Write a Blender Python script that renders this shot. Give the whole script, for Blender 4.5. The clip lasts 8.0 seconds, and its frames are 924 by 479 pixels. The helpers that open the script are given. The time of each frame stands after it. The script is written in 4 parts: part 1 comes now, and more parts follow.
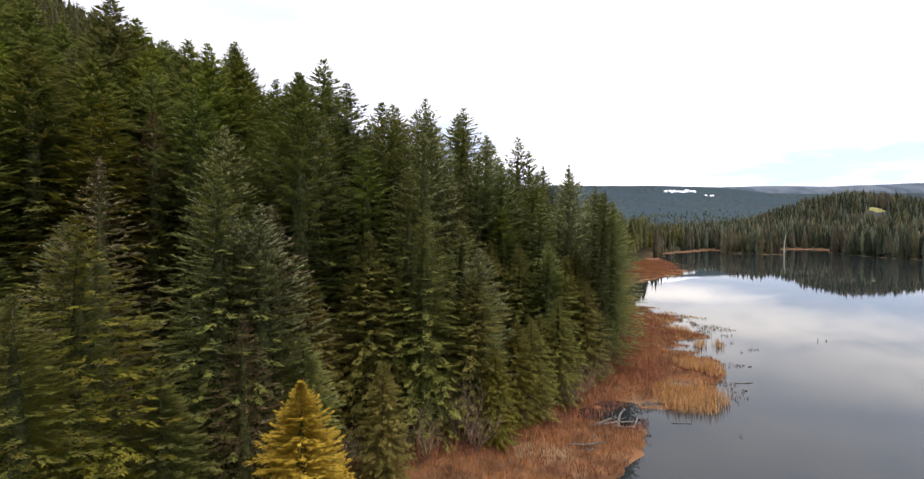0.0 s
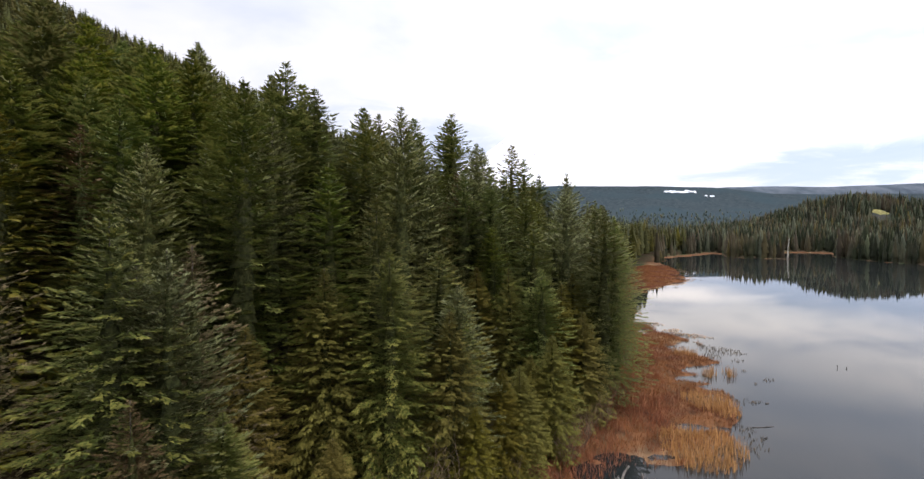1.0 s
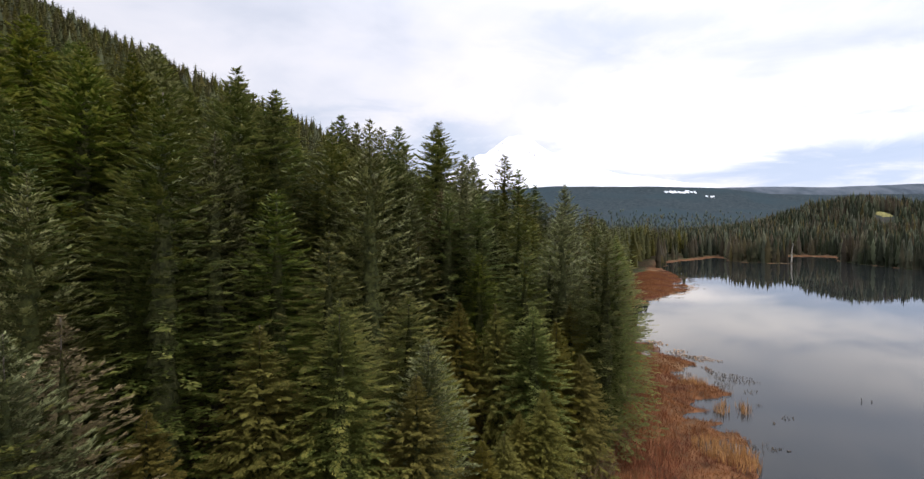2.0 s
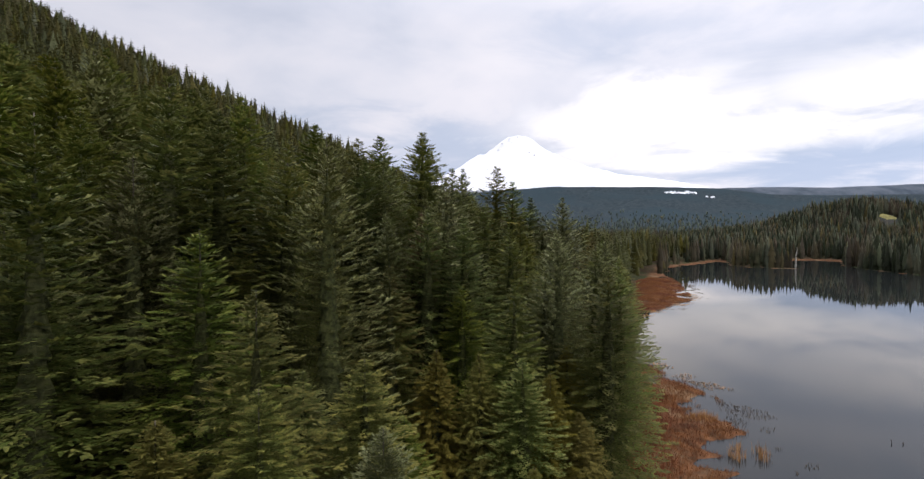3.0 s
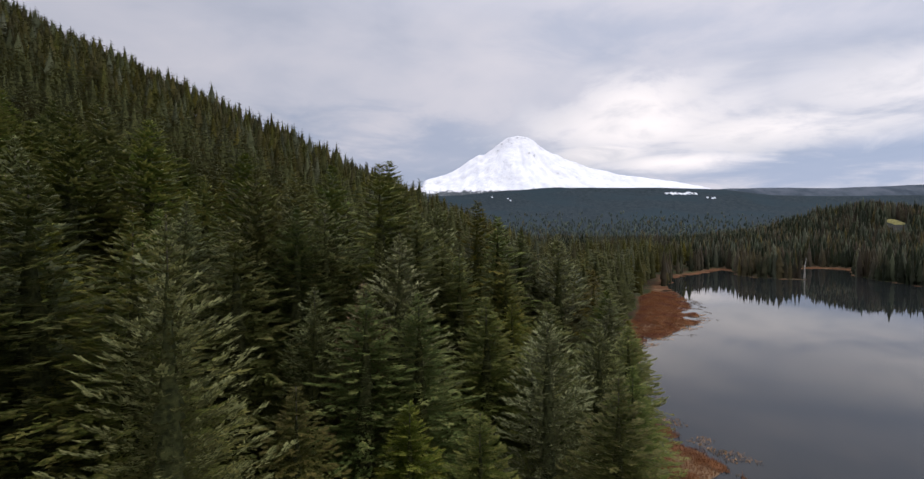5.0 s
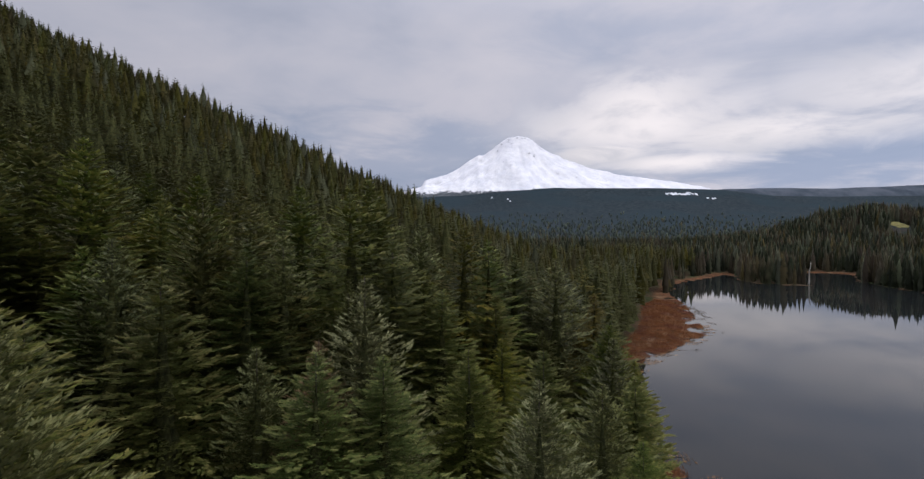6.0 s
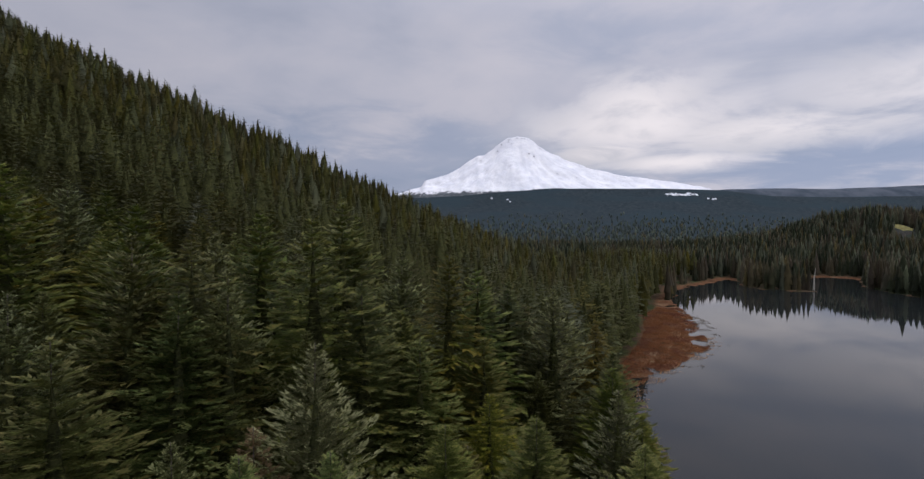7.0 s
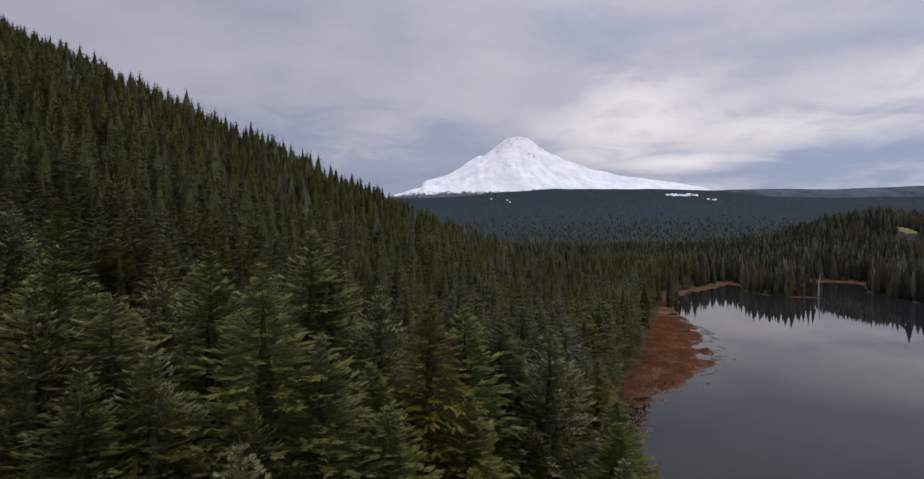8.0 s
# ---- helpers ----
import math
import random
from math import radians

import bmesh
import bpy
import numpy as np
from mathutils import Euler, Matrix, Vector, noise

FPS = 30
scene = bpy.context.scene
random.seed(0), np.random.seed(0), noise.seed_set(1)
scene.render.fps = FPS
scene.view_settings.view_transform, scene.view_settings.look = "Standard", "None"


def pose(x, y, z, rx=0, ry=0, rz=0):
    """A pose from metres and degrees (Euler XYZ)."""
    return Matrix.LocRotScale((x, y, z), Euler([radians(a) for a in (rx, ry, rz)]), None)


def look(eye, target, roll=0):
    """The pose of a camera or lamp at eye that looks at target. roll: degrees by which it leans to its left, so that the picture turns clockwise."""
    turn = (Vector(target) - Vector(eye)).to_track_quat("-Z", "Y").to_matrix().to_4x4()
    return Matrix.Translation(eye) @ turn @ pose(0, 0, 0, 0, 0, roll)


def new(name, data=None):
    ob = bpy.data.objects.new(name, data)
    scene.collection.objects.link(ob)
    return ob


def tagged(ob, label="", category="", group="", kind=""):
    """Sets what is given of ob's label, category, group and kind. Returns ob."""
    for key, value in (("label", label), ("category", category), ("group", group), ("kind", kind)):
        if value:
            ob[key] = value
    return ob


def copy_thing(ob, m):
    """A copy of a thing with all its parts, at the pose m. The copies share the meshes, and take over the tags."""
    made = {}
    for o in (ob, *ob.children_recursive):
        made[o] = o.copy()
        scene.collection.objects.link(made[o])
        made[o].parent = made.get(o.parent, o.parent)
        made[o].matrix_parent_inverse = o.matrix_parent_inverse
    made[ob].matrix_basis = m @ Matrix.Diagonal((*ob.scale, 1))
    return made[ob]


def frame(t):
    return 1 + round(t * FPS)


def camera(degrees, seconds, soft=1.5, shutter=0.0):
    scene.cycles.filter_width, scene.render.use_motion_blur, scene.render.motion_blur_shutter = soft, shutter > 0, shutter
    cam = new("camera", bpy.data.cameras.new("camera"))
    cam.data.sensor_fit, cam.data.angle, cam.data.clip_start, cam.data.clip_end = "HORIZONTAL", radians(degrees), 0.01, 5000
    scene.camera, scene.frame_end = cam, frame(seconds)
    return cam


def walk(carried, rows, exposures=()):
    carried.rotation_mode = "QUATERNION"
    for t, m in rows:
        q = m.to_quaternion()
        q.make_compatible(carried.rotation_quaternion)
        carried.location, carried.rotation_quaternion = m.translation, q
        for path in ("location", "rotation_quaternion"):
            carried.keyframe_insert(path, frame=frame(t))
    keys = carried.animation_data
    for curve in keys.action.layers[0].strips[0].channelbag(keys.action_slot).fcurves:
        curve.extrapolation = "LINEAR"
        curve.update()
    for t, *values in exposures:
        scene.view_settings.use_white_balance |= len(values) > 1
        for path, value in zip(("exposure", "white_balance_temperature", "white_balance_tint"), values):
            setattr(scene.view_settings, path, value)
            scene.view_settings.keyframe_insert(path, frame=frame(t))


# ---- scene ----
cam = camera(86.0, 8.0, soft=1.4)
PATH = [
    (0.0, 0.0, 0.0, 20.0), (0.5, 1.01, 3.64, 21.37), (1.0, 2.01, 7.3, 22.78), (1.5, 3.0, 10.98, 24.23),
    (3.0, 5.87, 22.05, 28.73), (3.5, 6.8, 25.72, 30.27), (4.0, 7.71, 29.38, 31.84), (4.5, 8.6, 33.01, 33.42),
    (6.0, 11.17, 43.67, 38.22), (6.5, 11.99, 47.13, 39.83), (7.0, 12.79, 50.52, 41.44), (7.5, 13.57, 53.85, 43.05),
    (8.0, 14.33, 57.1, 44.65),
]
EXPOSURE = [(0.0, 1.250, 6500, 10), (1.0, 1.062, 6460, 11), (1.7, 0.920, 6420, 11), (2.8, 0.671, 6380, 12), (3.5, 0.499, 6330, 12), (4.7, 0.270, 6280, 13), (5.8, 0.030, 6200, 14), (7.0, -0.130, 6130, 15), (8.0, -0.190, 6110, 16)]
walk(cam, [(t, pose(x, y, z, 90 - 1.221, 0.103, 0)) for t, x, y, z in PATH], EXPOSURE)

# ---- world and sun ----
SUN_EL, SUN_AZ = radians(50), radians(118)   # azimuth from +y towards +x: over the lake
world = bpy.data.worlds.new("sky")
scene.world = world
world.use_nodes = True


class Nodes:
    """Short hand for building a node tree."""

    def __init__(self, tree, fresh=True):
        self.tree = tree
        if fresh:
            tree.nodes.clear()

    def add(self, kind, **values):
        n = self.tree.nodes.new(kind)
        for k, v in values.items():
            if k == "op":
                n.operation = v
            elif k == "blend":
                n.data_type, n.blend_type = "RGBA", v
            else:
                n.inputs[int(k[1:])].default_value = v
        return n

    def link(self, a, b):
        self.tree.links.new(a, b)

    def math(self, op, a, b=None, clamp=False):
        n = self.tree.nodes.new("ShaderNodeMath")
        n.operation, n.use_clamp = op, clamp
        for i, v in enumerate((a, b)):
            if v is None:
                continue
            if isinstance(v, (int, float)):
                n.inputs[i].default_value = v
            else:
                self.link(v, n.inputs[i])
        return n.outputs[0]

    def mix(self, fac, a, b, blend="MIX"):
        n = self.tree.nodes.new("ShaderNodeMix")
        n.data_type, n.blend_type = "RGBA", blend
        for i, v in ((0, fac), (6, a), (7, b)):
            if isinstance(v, (int, float)):
                n.inputs[i].default_value = v
            elif isinstance(v, tuple):
                n.inputs[i].default_value = (*v, 1)
            else:
                self.link(v, n.inputs[i])
        return n.outputs[2]

    def ramp(self, fac, lo, hi):
        n = self.tree.nodes.new("ShaderNodeMapRange")
        n.interpolation_type = "SMOOTHSTEP"
        self.link(fac, n.inputs[0])
        n.inputs[1].default_value, n.inputs[2].default_value = lo, hi
        return n.outputs[0]

    def noise(self, vector, scale, detail=3.0, rough=0.55, distort=0.0):
        n = self.tree.nodes.new("ShaderNodeTexNoise")
        if vector is not None:
            self.link(vector, n.inputs["Vector"])
        n.inputs["Scale"].default_value, n.inputs["Detail"].default_value = scale, detail
        n.inputs["Roughness"].default_value, n.inputs["Distortion"].default_value = rough, distort
        return n.outputs[0]


def build_sky():
    n = Nodes(world.node_tree)
    out = n.add("ShaderNodeOutputWorld")
    bg = n.add("ShaderNodeBackground")
    n.link(bg.outputs[0], out.inputs[0])
    sky = n.add("ShaderNodeTexSky")
    sky.sky_type, sky.sun_disc = "NISHITA", False
    sky.sun_elevation, sky.sun_rotation, sky.altitude = SUN_EL, SUN_AZ, 1100
    co = n.add("ShaderNodeTexCoord")
    sep = n.add("ShaderNodeSeparateXYZ")
    n.link(co.outputs["Generated"], sep.inputs[0])
    x, y, z = sep.outputs
    # flat cloud layers: the direction divided by its height, so that they draw together towards the horizon
    up = n.math("ADD", n.math("ABSOLUTE", z), 0.16)
    layer = n.add("ShaderNodeCombineXYZ")
    n.link(n.math("DIVIDE", x, up), layer.inputs[0])
    n.link(n.math("DIVIDE", y, up), layer.inputs[1])
    wide = n.noise(layer.outputs[0], 0.62, 5.0, 0.52, 0.4)
    fine = n.noise(layer.outputs[0], 1.9, 6.0, 0.6, 0.5)
    thick = n.math("ADD", n.math("MULTIPLY", wide, 0.82), n.math("MULTIPLY", fine, 0.18))
    # the bank of bright cloud east of the peak and the gap of blue beside it
    def blob(cx, cz, wx, wz):
        a = n.math("DIVIDE", n.math("SUBTRACT", x, cx), wx)
        b = n.math("DIVIDE", n.math("SUBTRACT", z, cz), wz)
        d = n.math("SQRT", n.math("ADD", n.math("MULTIPLY", a, a), n.math("MULTIPLY", b, b)))
        d = n.math("ADD", d, n.math("MULTIPLY", n.math("SUBTRACT", fine, 0.5), 2.4))
        front = n.ramp(y, 0.0, 0.3)
        return n.math("MULTIPLY", n.math("SUBTRACT", 1.0, n.ramp(d, 0.25, 1.15)), front)
    bank = n.math("MAXIMUM", blob(0.33, 0.190, 0.24, 0.070), blob(0.325, 0.225, 0.14, 0.07))
    bank = n.math("MAXIMUM", bank, blob(0.50, 0.168, 0.24, 0.045))
    bank = n.math("MAXIMUM", bank, n.math("MULTIPLY", blob(0.68, 0.21, 0.20, 0.06), 0.8))
    bank = n.math("MAXIMUM", bank, n.math("MAXIMUM", blob(0.27, 0.145, 0.12, 0.026), blob(0.39, 0.122, 0.16, 0.022)))
    gap = n.math("MAXIMUM", blob(0.60, 0.105, 0.28, 0.055), n.math("MULTIPLY", blob(-0.06, 0.10, 0.60, 0.13), 0.75))
    gap = n.math("MAXIMUM", gap, n.math("MULTIPLY", blob(0.34, 0.35, 0.30, 0.05), 0.5))
    grey = n.mix(n.ramp(thick, 0.36, 0.64), (0.55, 0.585, 0.68), (0.77, 0.75, 0.79))
    grey = n.mix(n.math("MULTIPLY", gap, 0.8), grey, (0.38, 0.46, 0.61))
    white = n.mix(n.ramp(fine, 0.3, 0.6), (0.88, 0.855, 0.865), (1.14, 1.07, 1.03))
    cloud = n.mix(bank, grey, white)
    clear = n.mix(1.0, sky.outputs[0], (0.06, 0.06, 0.06), "MULTIPLY")
    cover = n.math("ADD", 0.86, n.math("MULTIPLY", n.ramp(thick, 0.35, 0.5), 0.14))
    n.link(n.mix(cover, clear, cloud), bg.inputs[0])
    # brighter towards the lit side of the overcast
    east = n.math("ADD", n.math("MULTIPLY", x, 0.20), n.math("MULTIPLY", n.math("ABSOLUTE", z), 0.12))
    # an overcast sky is about twice as bright overhead as near the horizon
    high = n.math("ADD", 1.0, n.math("MULTIPLY", n.ramp(z, 0.36, 1.0), 2.2))
    n.link(n.math("MULTIPLY", n.math("MULTIPLY", n.math("ADD", east, 0.93), 0.80), high), bg.inputs[1])


build_sky()
sun = new("sun", bpy.data.lights.new("sun", "SUN"))
sun.data.energy, sun.data.angle, sun.data.color = 0.8, radians(14), (1.0, 0.94, 0.86)
sun.matrix_world = look((0, 0, 0), (-math.sin(SUN_AZ) * math.cos(SUN_EL), -math.cos(SUN_AZ) * math.cos(SUN_EL), -math.sin(SUN_EL)))


# ---- materials ----
def material(name, low, high, scale=1.0, rough=0.8, bump=0.0, bump_scale=None, island=0.0, spread=0.0, patch=None, patch_scale=0.1, spec=0.3, thin=0.0, tint="", grain=0.0):
    """A grainy surface between two colours; grain: the scale of a second, finer mottling; island: how much each loose piece varies; spread: each object, or each tree of a wood that carries the attribute tint; patch: a second colour in wide patches."""
    m = bpy.data.materials.new(name)
    m.use_nodes = True
    n = Nodes(m.node_tree)
    out = n.add("ShaderNodeOutputMaterial")
    p = n.add("ShaderNodeBsdfPrincipled")
    n.link(p.outputs[0], out.inputs[0])
    co = n.add("ShaderNodeNewGeometry")
    fac = n.ramp(n.noise(co.outputs["Position"], scale, 5.0, 0.62), 0.3, 0.7)
    if grain:
        fac = n.math("MULTIPLY", n.math("ADD", 0.35, n.math("MULTIPLY", fac, 0.65)), n.ramp(n.noise(co.outputs["Position"], grain, 2.0, 0.6), 0.38, 0.62))
    if island:
        fac = n.math("ADD", n.math("MULTIPLY", fac, 1 - island), n.math("MULTIPLY", co.outputs["Random Per Island"], island))
    col = n.mix(fac, low, high)
    if patch:
        col = n.mix(n.ramp(n.noise(co.outputs["Position"], patch_scale, 3.0), 0.46, 0.62), col, patch)
    if spread:
        info = n.add("ShaderNodeObjectInfo")
        hsv = n.add("ShaderNodeHueSaturation")
        r = info.outputs["Random"]
        if tint:
            mark = n.add("ShaderNodeAttribute")
            mark.attribute_name = tint
            r = mark.outputs["Fac"]
            col = n.mix(n.math("MULTIPLY", n.ramp(r, 0.90, 0.94), 0.4), col, (0.130, 0.085, 0.030))
            col = n.mix(n.math("MULTIPLY", n.math("SUBTRACT", n.ramp(r, 0.66, 0.68), n.ramp(r, 0.84, 0.86)), 0.45), col, (0.120, 0.130, 0.080))
        n.link(n.math("ADD", 0.5 - 0.022 * spread, n.math("MULTIPLY", r, 0.044 * spread)), hsv.inputs[0])
        r2 = n.math("FRACT", n.math("MULTIPLY", r, 17.31))
        n.link(n.math("ADD", 1 - 0.18 * spread, n.math("MULTIPLY", r2, 0.3 * spread)), hsv.inputs[1])
        r3 = n.math("FRACT", n.math("MULTIPLY", r, 41.7))
        n.link(n.math("ADD", 1 - 0.28 * spread, n.math("MULTIPLY", r3, 0.6 * spread)), hsv.inputs[2])
        n.link(col, hsv.inputs[4])
        col = hsv.outputs[0]
    n.link(col, p.inputs["Base Color"])
    if thin:
        through_light = n.add("ShaderNodeBsdfTranslucent")
        n.link(col, through_light.inputs[0])
        both = n.add("ShaderNodeMixShader")
        both.inputs[0].default_value = thin
        n.link(p.outputs[0], both.inputs[1])
        n.link(through_light.outputs[0], both.inputs[2])
        n.link(both.outputs[0], out.inputs[0])
    p.inputs["Roughness"].default_value = rough
    p.inputs["Specular IOR Level"].default_value = spec
    if bump:
        b = n.add("ShaderNodeBump")
        b.inputs["Strength"].default_value = bump
        b.inputs["Distance"].default_value = 0.6 / (bump_scale or scale)
        n.link(n.noise(co.outputs["Position"], bump_scale or scale, 6.0, 0.65), b.inputs["Height"])
        n.link(b.outputs[0], p.inputs["Normal"])
    return m


def water_material():
    m = bpy.data.materials.new("lake_water")
    m.use_nodes = True
    n = Nodes(m.node_tree)
    out = n.add("ShaderNodeOutputMaterial")
    p = n.add("ShaderNodeBsdfPrincipled")
    n.link(p.outputs[0], out.inputs[0])
    co = n.add("ShaderNodeNewGeometry")
    n.link(n.mix(n.ramp(n.noise(co.outputs["Position"], 0.05, 3.0), 0.35, 0.65), (0.010, 0.013, 0.014), (0.016, 0.017, 0.016)), p.inputs["Base Color"])
    p.inputs["Roughness"].default_value = 0.015
    p.inputs["IOR"].default_value = 1.333
    p.inputs["Specular IOR Level"].default_value = 0.42
    b = n.add("ShaderNodeBump")
    b.inputs["Strength"].default_value, b.inputs["Distance"].default_value = 0.008, 0.2
    n.link(n.noise(co.outputs["Position"], 0.9, 3.0, 0.5), b.inputs["Height"])
    n.link(b.outputs[0], p.inputs["Normal"])
    return m


FIR = material("fir_needles", (0.041, 0.061, 0.011), (0.161, 0.182, 0.036), 1.2, 0.75, island=0.45, spread=0.9, spec=0.1, thin=0.3, grain=5.5)
BLUE_FIR = material("blue_fir_needles", (0.039, 0.049, 0.014), (0.129, 0.124, 0.042), 1.2, 0.75, island=0.45, spread=0.6, spec=0.1, thin=0.3, grain=5.5)
HEMLOCK = material("hemlock_needles", (0.042, 0.051, 0.009), (0.147, 0.151, 0.027), 1.2, 0.75, island=0.45, spread=0.8, spec=0.1, thin=0.3, grain=5.5)
# tips lightened for light caught at bough ends; blue fir's are pale anyway
FIR_TIPS = material("lit_fir_tips", (0.087, 0.100, 0.022), (0.247, 0.233, 0.055), 1.2, 0.7, island=0.45, spread=0.9, spec=0.15, thin=0.3, grain=5.5)
BLUE_TIPS = material("pale_lit_blue_fir_tips", (0.112, 0.126, 0.046), (0.305, 0.303, 0.125), 1.2, 0.7, island=0.45, spread=0.6, spec=0.15, thin=0.3, grain=5.5)
HEMLOCK_TIPS = material("lit_hemlock_tips", (0.081, 0.077, 0.013), (0.213, 0.182, 0.034), 1.2, 0.7, island=0.45, spread=0.8, spec=0.15, thin=0.3, grain=5.5)
DRY_TIPS = material("lit_dry_fir_tips", (0.086, 0.062, 0.026), (0.216, 0.150, 0.070), 1.4, 0.8, island=0.5, spread=0.6, spec=0.1, thin=0.1, grain=5.5)
CEDAR = material("cedar_foliage", (0.056, 0.052, 0.008), (0.174, 0.142, 0.023), 1.4, 0.75, island=0.5, spread=0.6, spec=0.1, thin=0.25, grain=5.5)
GOLD_CEDAR = material("golden_cedar_foliage", (0.210, 0.152, 0.014), (0.498, 0.352, 0.041), 1.4, 0.75, island=0.5, spread=0.4, spec=0.1, thin=0.3, grain=5.5)
DRY_FIR = material("thinning_fir_needles", (0.044, 0.034, 0.013), (0.144, 0.100, 0.041), 1.4, 0.8, island=0.5, spread=0.6, spec=0.1, thin=0.15, grain=5.5)
FOREST = material("mixed_conifer_needles", (0.027, 0.031, 0.008), (0.097, 0.089, 0.023), 0.6, 0.8, island=0.4, spread=1.1, spec=0.1, thin=0.2, tint="tint", grain=2.2)
FAR_FOREST = material("far_conifer_needles", (0.011, 0.016, 0.008), (0.031, 0.037, 0.018), 0.12, 0.8, island=0.3, spread=1.0, patch=(0.060, 0.050, 0.028), patch_scale=0.03, spec=0.1, thin=0.15, tint="tint")
# darker copy of the needles: shade inside the crowns put into the colour
SHADED_CORE = material("shaded_inner_needles", (0.026, 0.031, 0.014), (0.086, 0.090, 0.031), 2.5, 0.95, bump=0.8, spread=0.4, spec=0.05)
BARK = material("conifer_bark", (0.030, 0.024, 0.018), (0.100, 0.082, 0.064), 6.0, 0.9, bump=0.6, spread=0.5)
GREY_WOOD = material("weathered_grey_wood", (0.045, 0.038, 0.030), (0.130, 0.115, 0.098), 5.0, 0.85, bump=0.5, spread=0.6)
DARK_WOOD = material("wet_dark_wood", (0.018, 0.015, 0.012), (0.065, 0.052, 0.042), 5.0, 0.6, bump=0.4, spread=0.5)
SEDGE = material("rust_sedge", (0.100, 0.038, 0.012), (0.299, 0.121, 0.035), 0.5, 0.8, island=0.6, patch=(0.150, 0.050, 0.024), patch_scale=0.11)
REED = material("straw_reed", (0.259, 0.126, 0.041), (0.517, 0.280, 0.103), 0.7, 0.75, island=0.6)
STEM = material("dark_water_stems", (0.050, 0.036, 0.020), (0.160, 0.105, 0.050), 1.0, 0.8, island=0.6)
TWIG = material("bare_shrub_twigs", (0.120, 0.080, 0.052), (0.300, 0.205, 0.135), 3.0, 0.85, island=0.5, spread=0.6)
RED_TWIG = material("red_shrub_twigs", (0.150, 0.052, 0.024), (0.330, 0.125, 0.055), 1.0, 0.85, island=0.6)
SNOW = material("snow", (0.66, 0.67, 0.70), (0.82, 0.82, 0.82), 0.01, 0.6, bump=0.25, bump_scale=0.012)
# needles greyed and blued: the valley's haze is in this colour
HAZY_VALLEY = material("hazy_valley_needles", (0.024, 0.033, 0.029), (0.055, 0.069, 0.055), 0.02, 0.8, island=0.3, spread=0.6, spec=0.1, tint="tint")
MEADOW = material("dry_meadow_grass", (0.120, 0.112, 0.034), (0.255, 0.225, 0.075), 0.3, 0.9, bump=0.5)
WATER = water_material()


def ground_material():
    m = material("forest_floor", (0.030, 0.022, 0.014), (0.095, 0.068, 0.040), 0.8, 0.95, bump=0.5, patch=(0.035, 0.045, 0.018), patch_scale=0.07, spec=0.04)
    n = m.node_tree
    p = next(k for k in n.nodes if k.type == "BSDF_PRINCIPLED")
    base = p.inputs["Base Color"].links[0].from_socket
    h = Nodes(n, False)
    pos = h.add("ShaderNodeNewGeometry").outputs["Position"]
    at = h.add("ShaderNodeAttribute")
    at.attribute_name = "marsh"
    rust = h.mix(h.ramp(h.noise(pos, 0.5, 6.0), 0.3, 0.7), (0.050, 0.026, 0.014), (0.160, 0.074, 0.034))
    rust = h.mix(h.ramp(h.noise(pos, 0.13, 3.0), 0.5, 0.66), rust, (0.170, 0.108, 0.060))
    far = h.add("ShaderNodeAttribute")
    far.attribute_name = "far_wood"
    # the bluish haze of distance is painted into the canopy colours
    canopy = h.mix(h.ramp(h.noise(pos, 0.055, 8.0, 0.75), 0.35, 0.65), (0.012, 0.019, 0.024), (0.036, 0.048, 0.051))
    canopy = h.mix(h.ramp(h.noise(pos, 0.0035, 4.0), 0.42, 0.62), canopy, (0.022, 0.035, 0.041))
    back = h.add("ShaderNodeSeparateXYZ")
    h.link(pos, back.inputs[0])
    # back ridge: haze put into a paler, bluer forest colour
    hazed = h.mix(h.ramp(h.noise(pos, 0.008, 4.0, 0.6), 0.35, 0.65), (0.045, 0.058, 0.072), (0.085, 0.098, 0.115))
    canopy = h.mix(h.ramp(back.outputs[1], 3250, 3450), canopy, hazed)
    col = h.mix(at.outputs["Fac"], base, rust)
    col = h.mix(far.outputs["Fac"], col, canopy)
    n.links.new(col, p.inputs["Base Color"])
    return m


GROUND = ground_material()


# ---- mesh helpers ----
def mesh_of(name, verts, tris, mat, smooth=False):
    """A triangle mesh from arrays."""
    verts, tris = np.asarray(verts, dtype=np.float32), np.asarray(tris, dtype=np.int32)
    me = bpy.data.meshes.new(name)
    me.vertices.add(len(verts))
    me.vertices.foreach_set("co", verts.ravel())
    me.loops.add(tris.size)
    me.loops.foreach_set("vertex_index", tris.ravel())
    me.polygons.add(len(tris))
    me.polygons.foreach_set("loop_start", np.arange(0, tris.size, 3, dtype=np.int32))
    if smooth:
        me.polygons.foreach_set("use_smooth", np.ones(len(tris), dtype=bool))
    me.update(calc_edges=True)
    me.materials.append(mat)
    return me


def second_material(me, first, mat):
    """Gives the faces from number first on another material."""
    me.materials.append(mat)
    slots = np.zeros(len(me.polygons), dtype=np.int32)
    slots[first:] = 1
    me.polygons.foreach_set("material_index", slots)


def put(name, me, parent=None, label=""):
    ob = new(name, me)
    if parent:
        ob.parent = parent
    return tagged(ob, label)


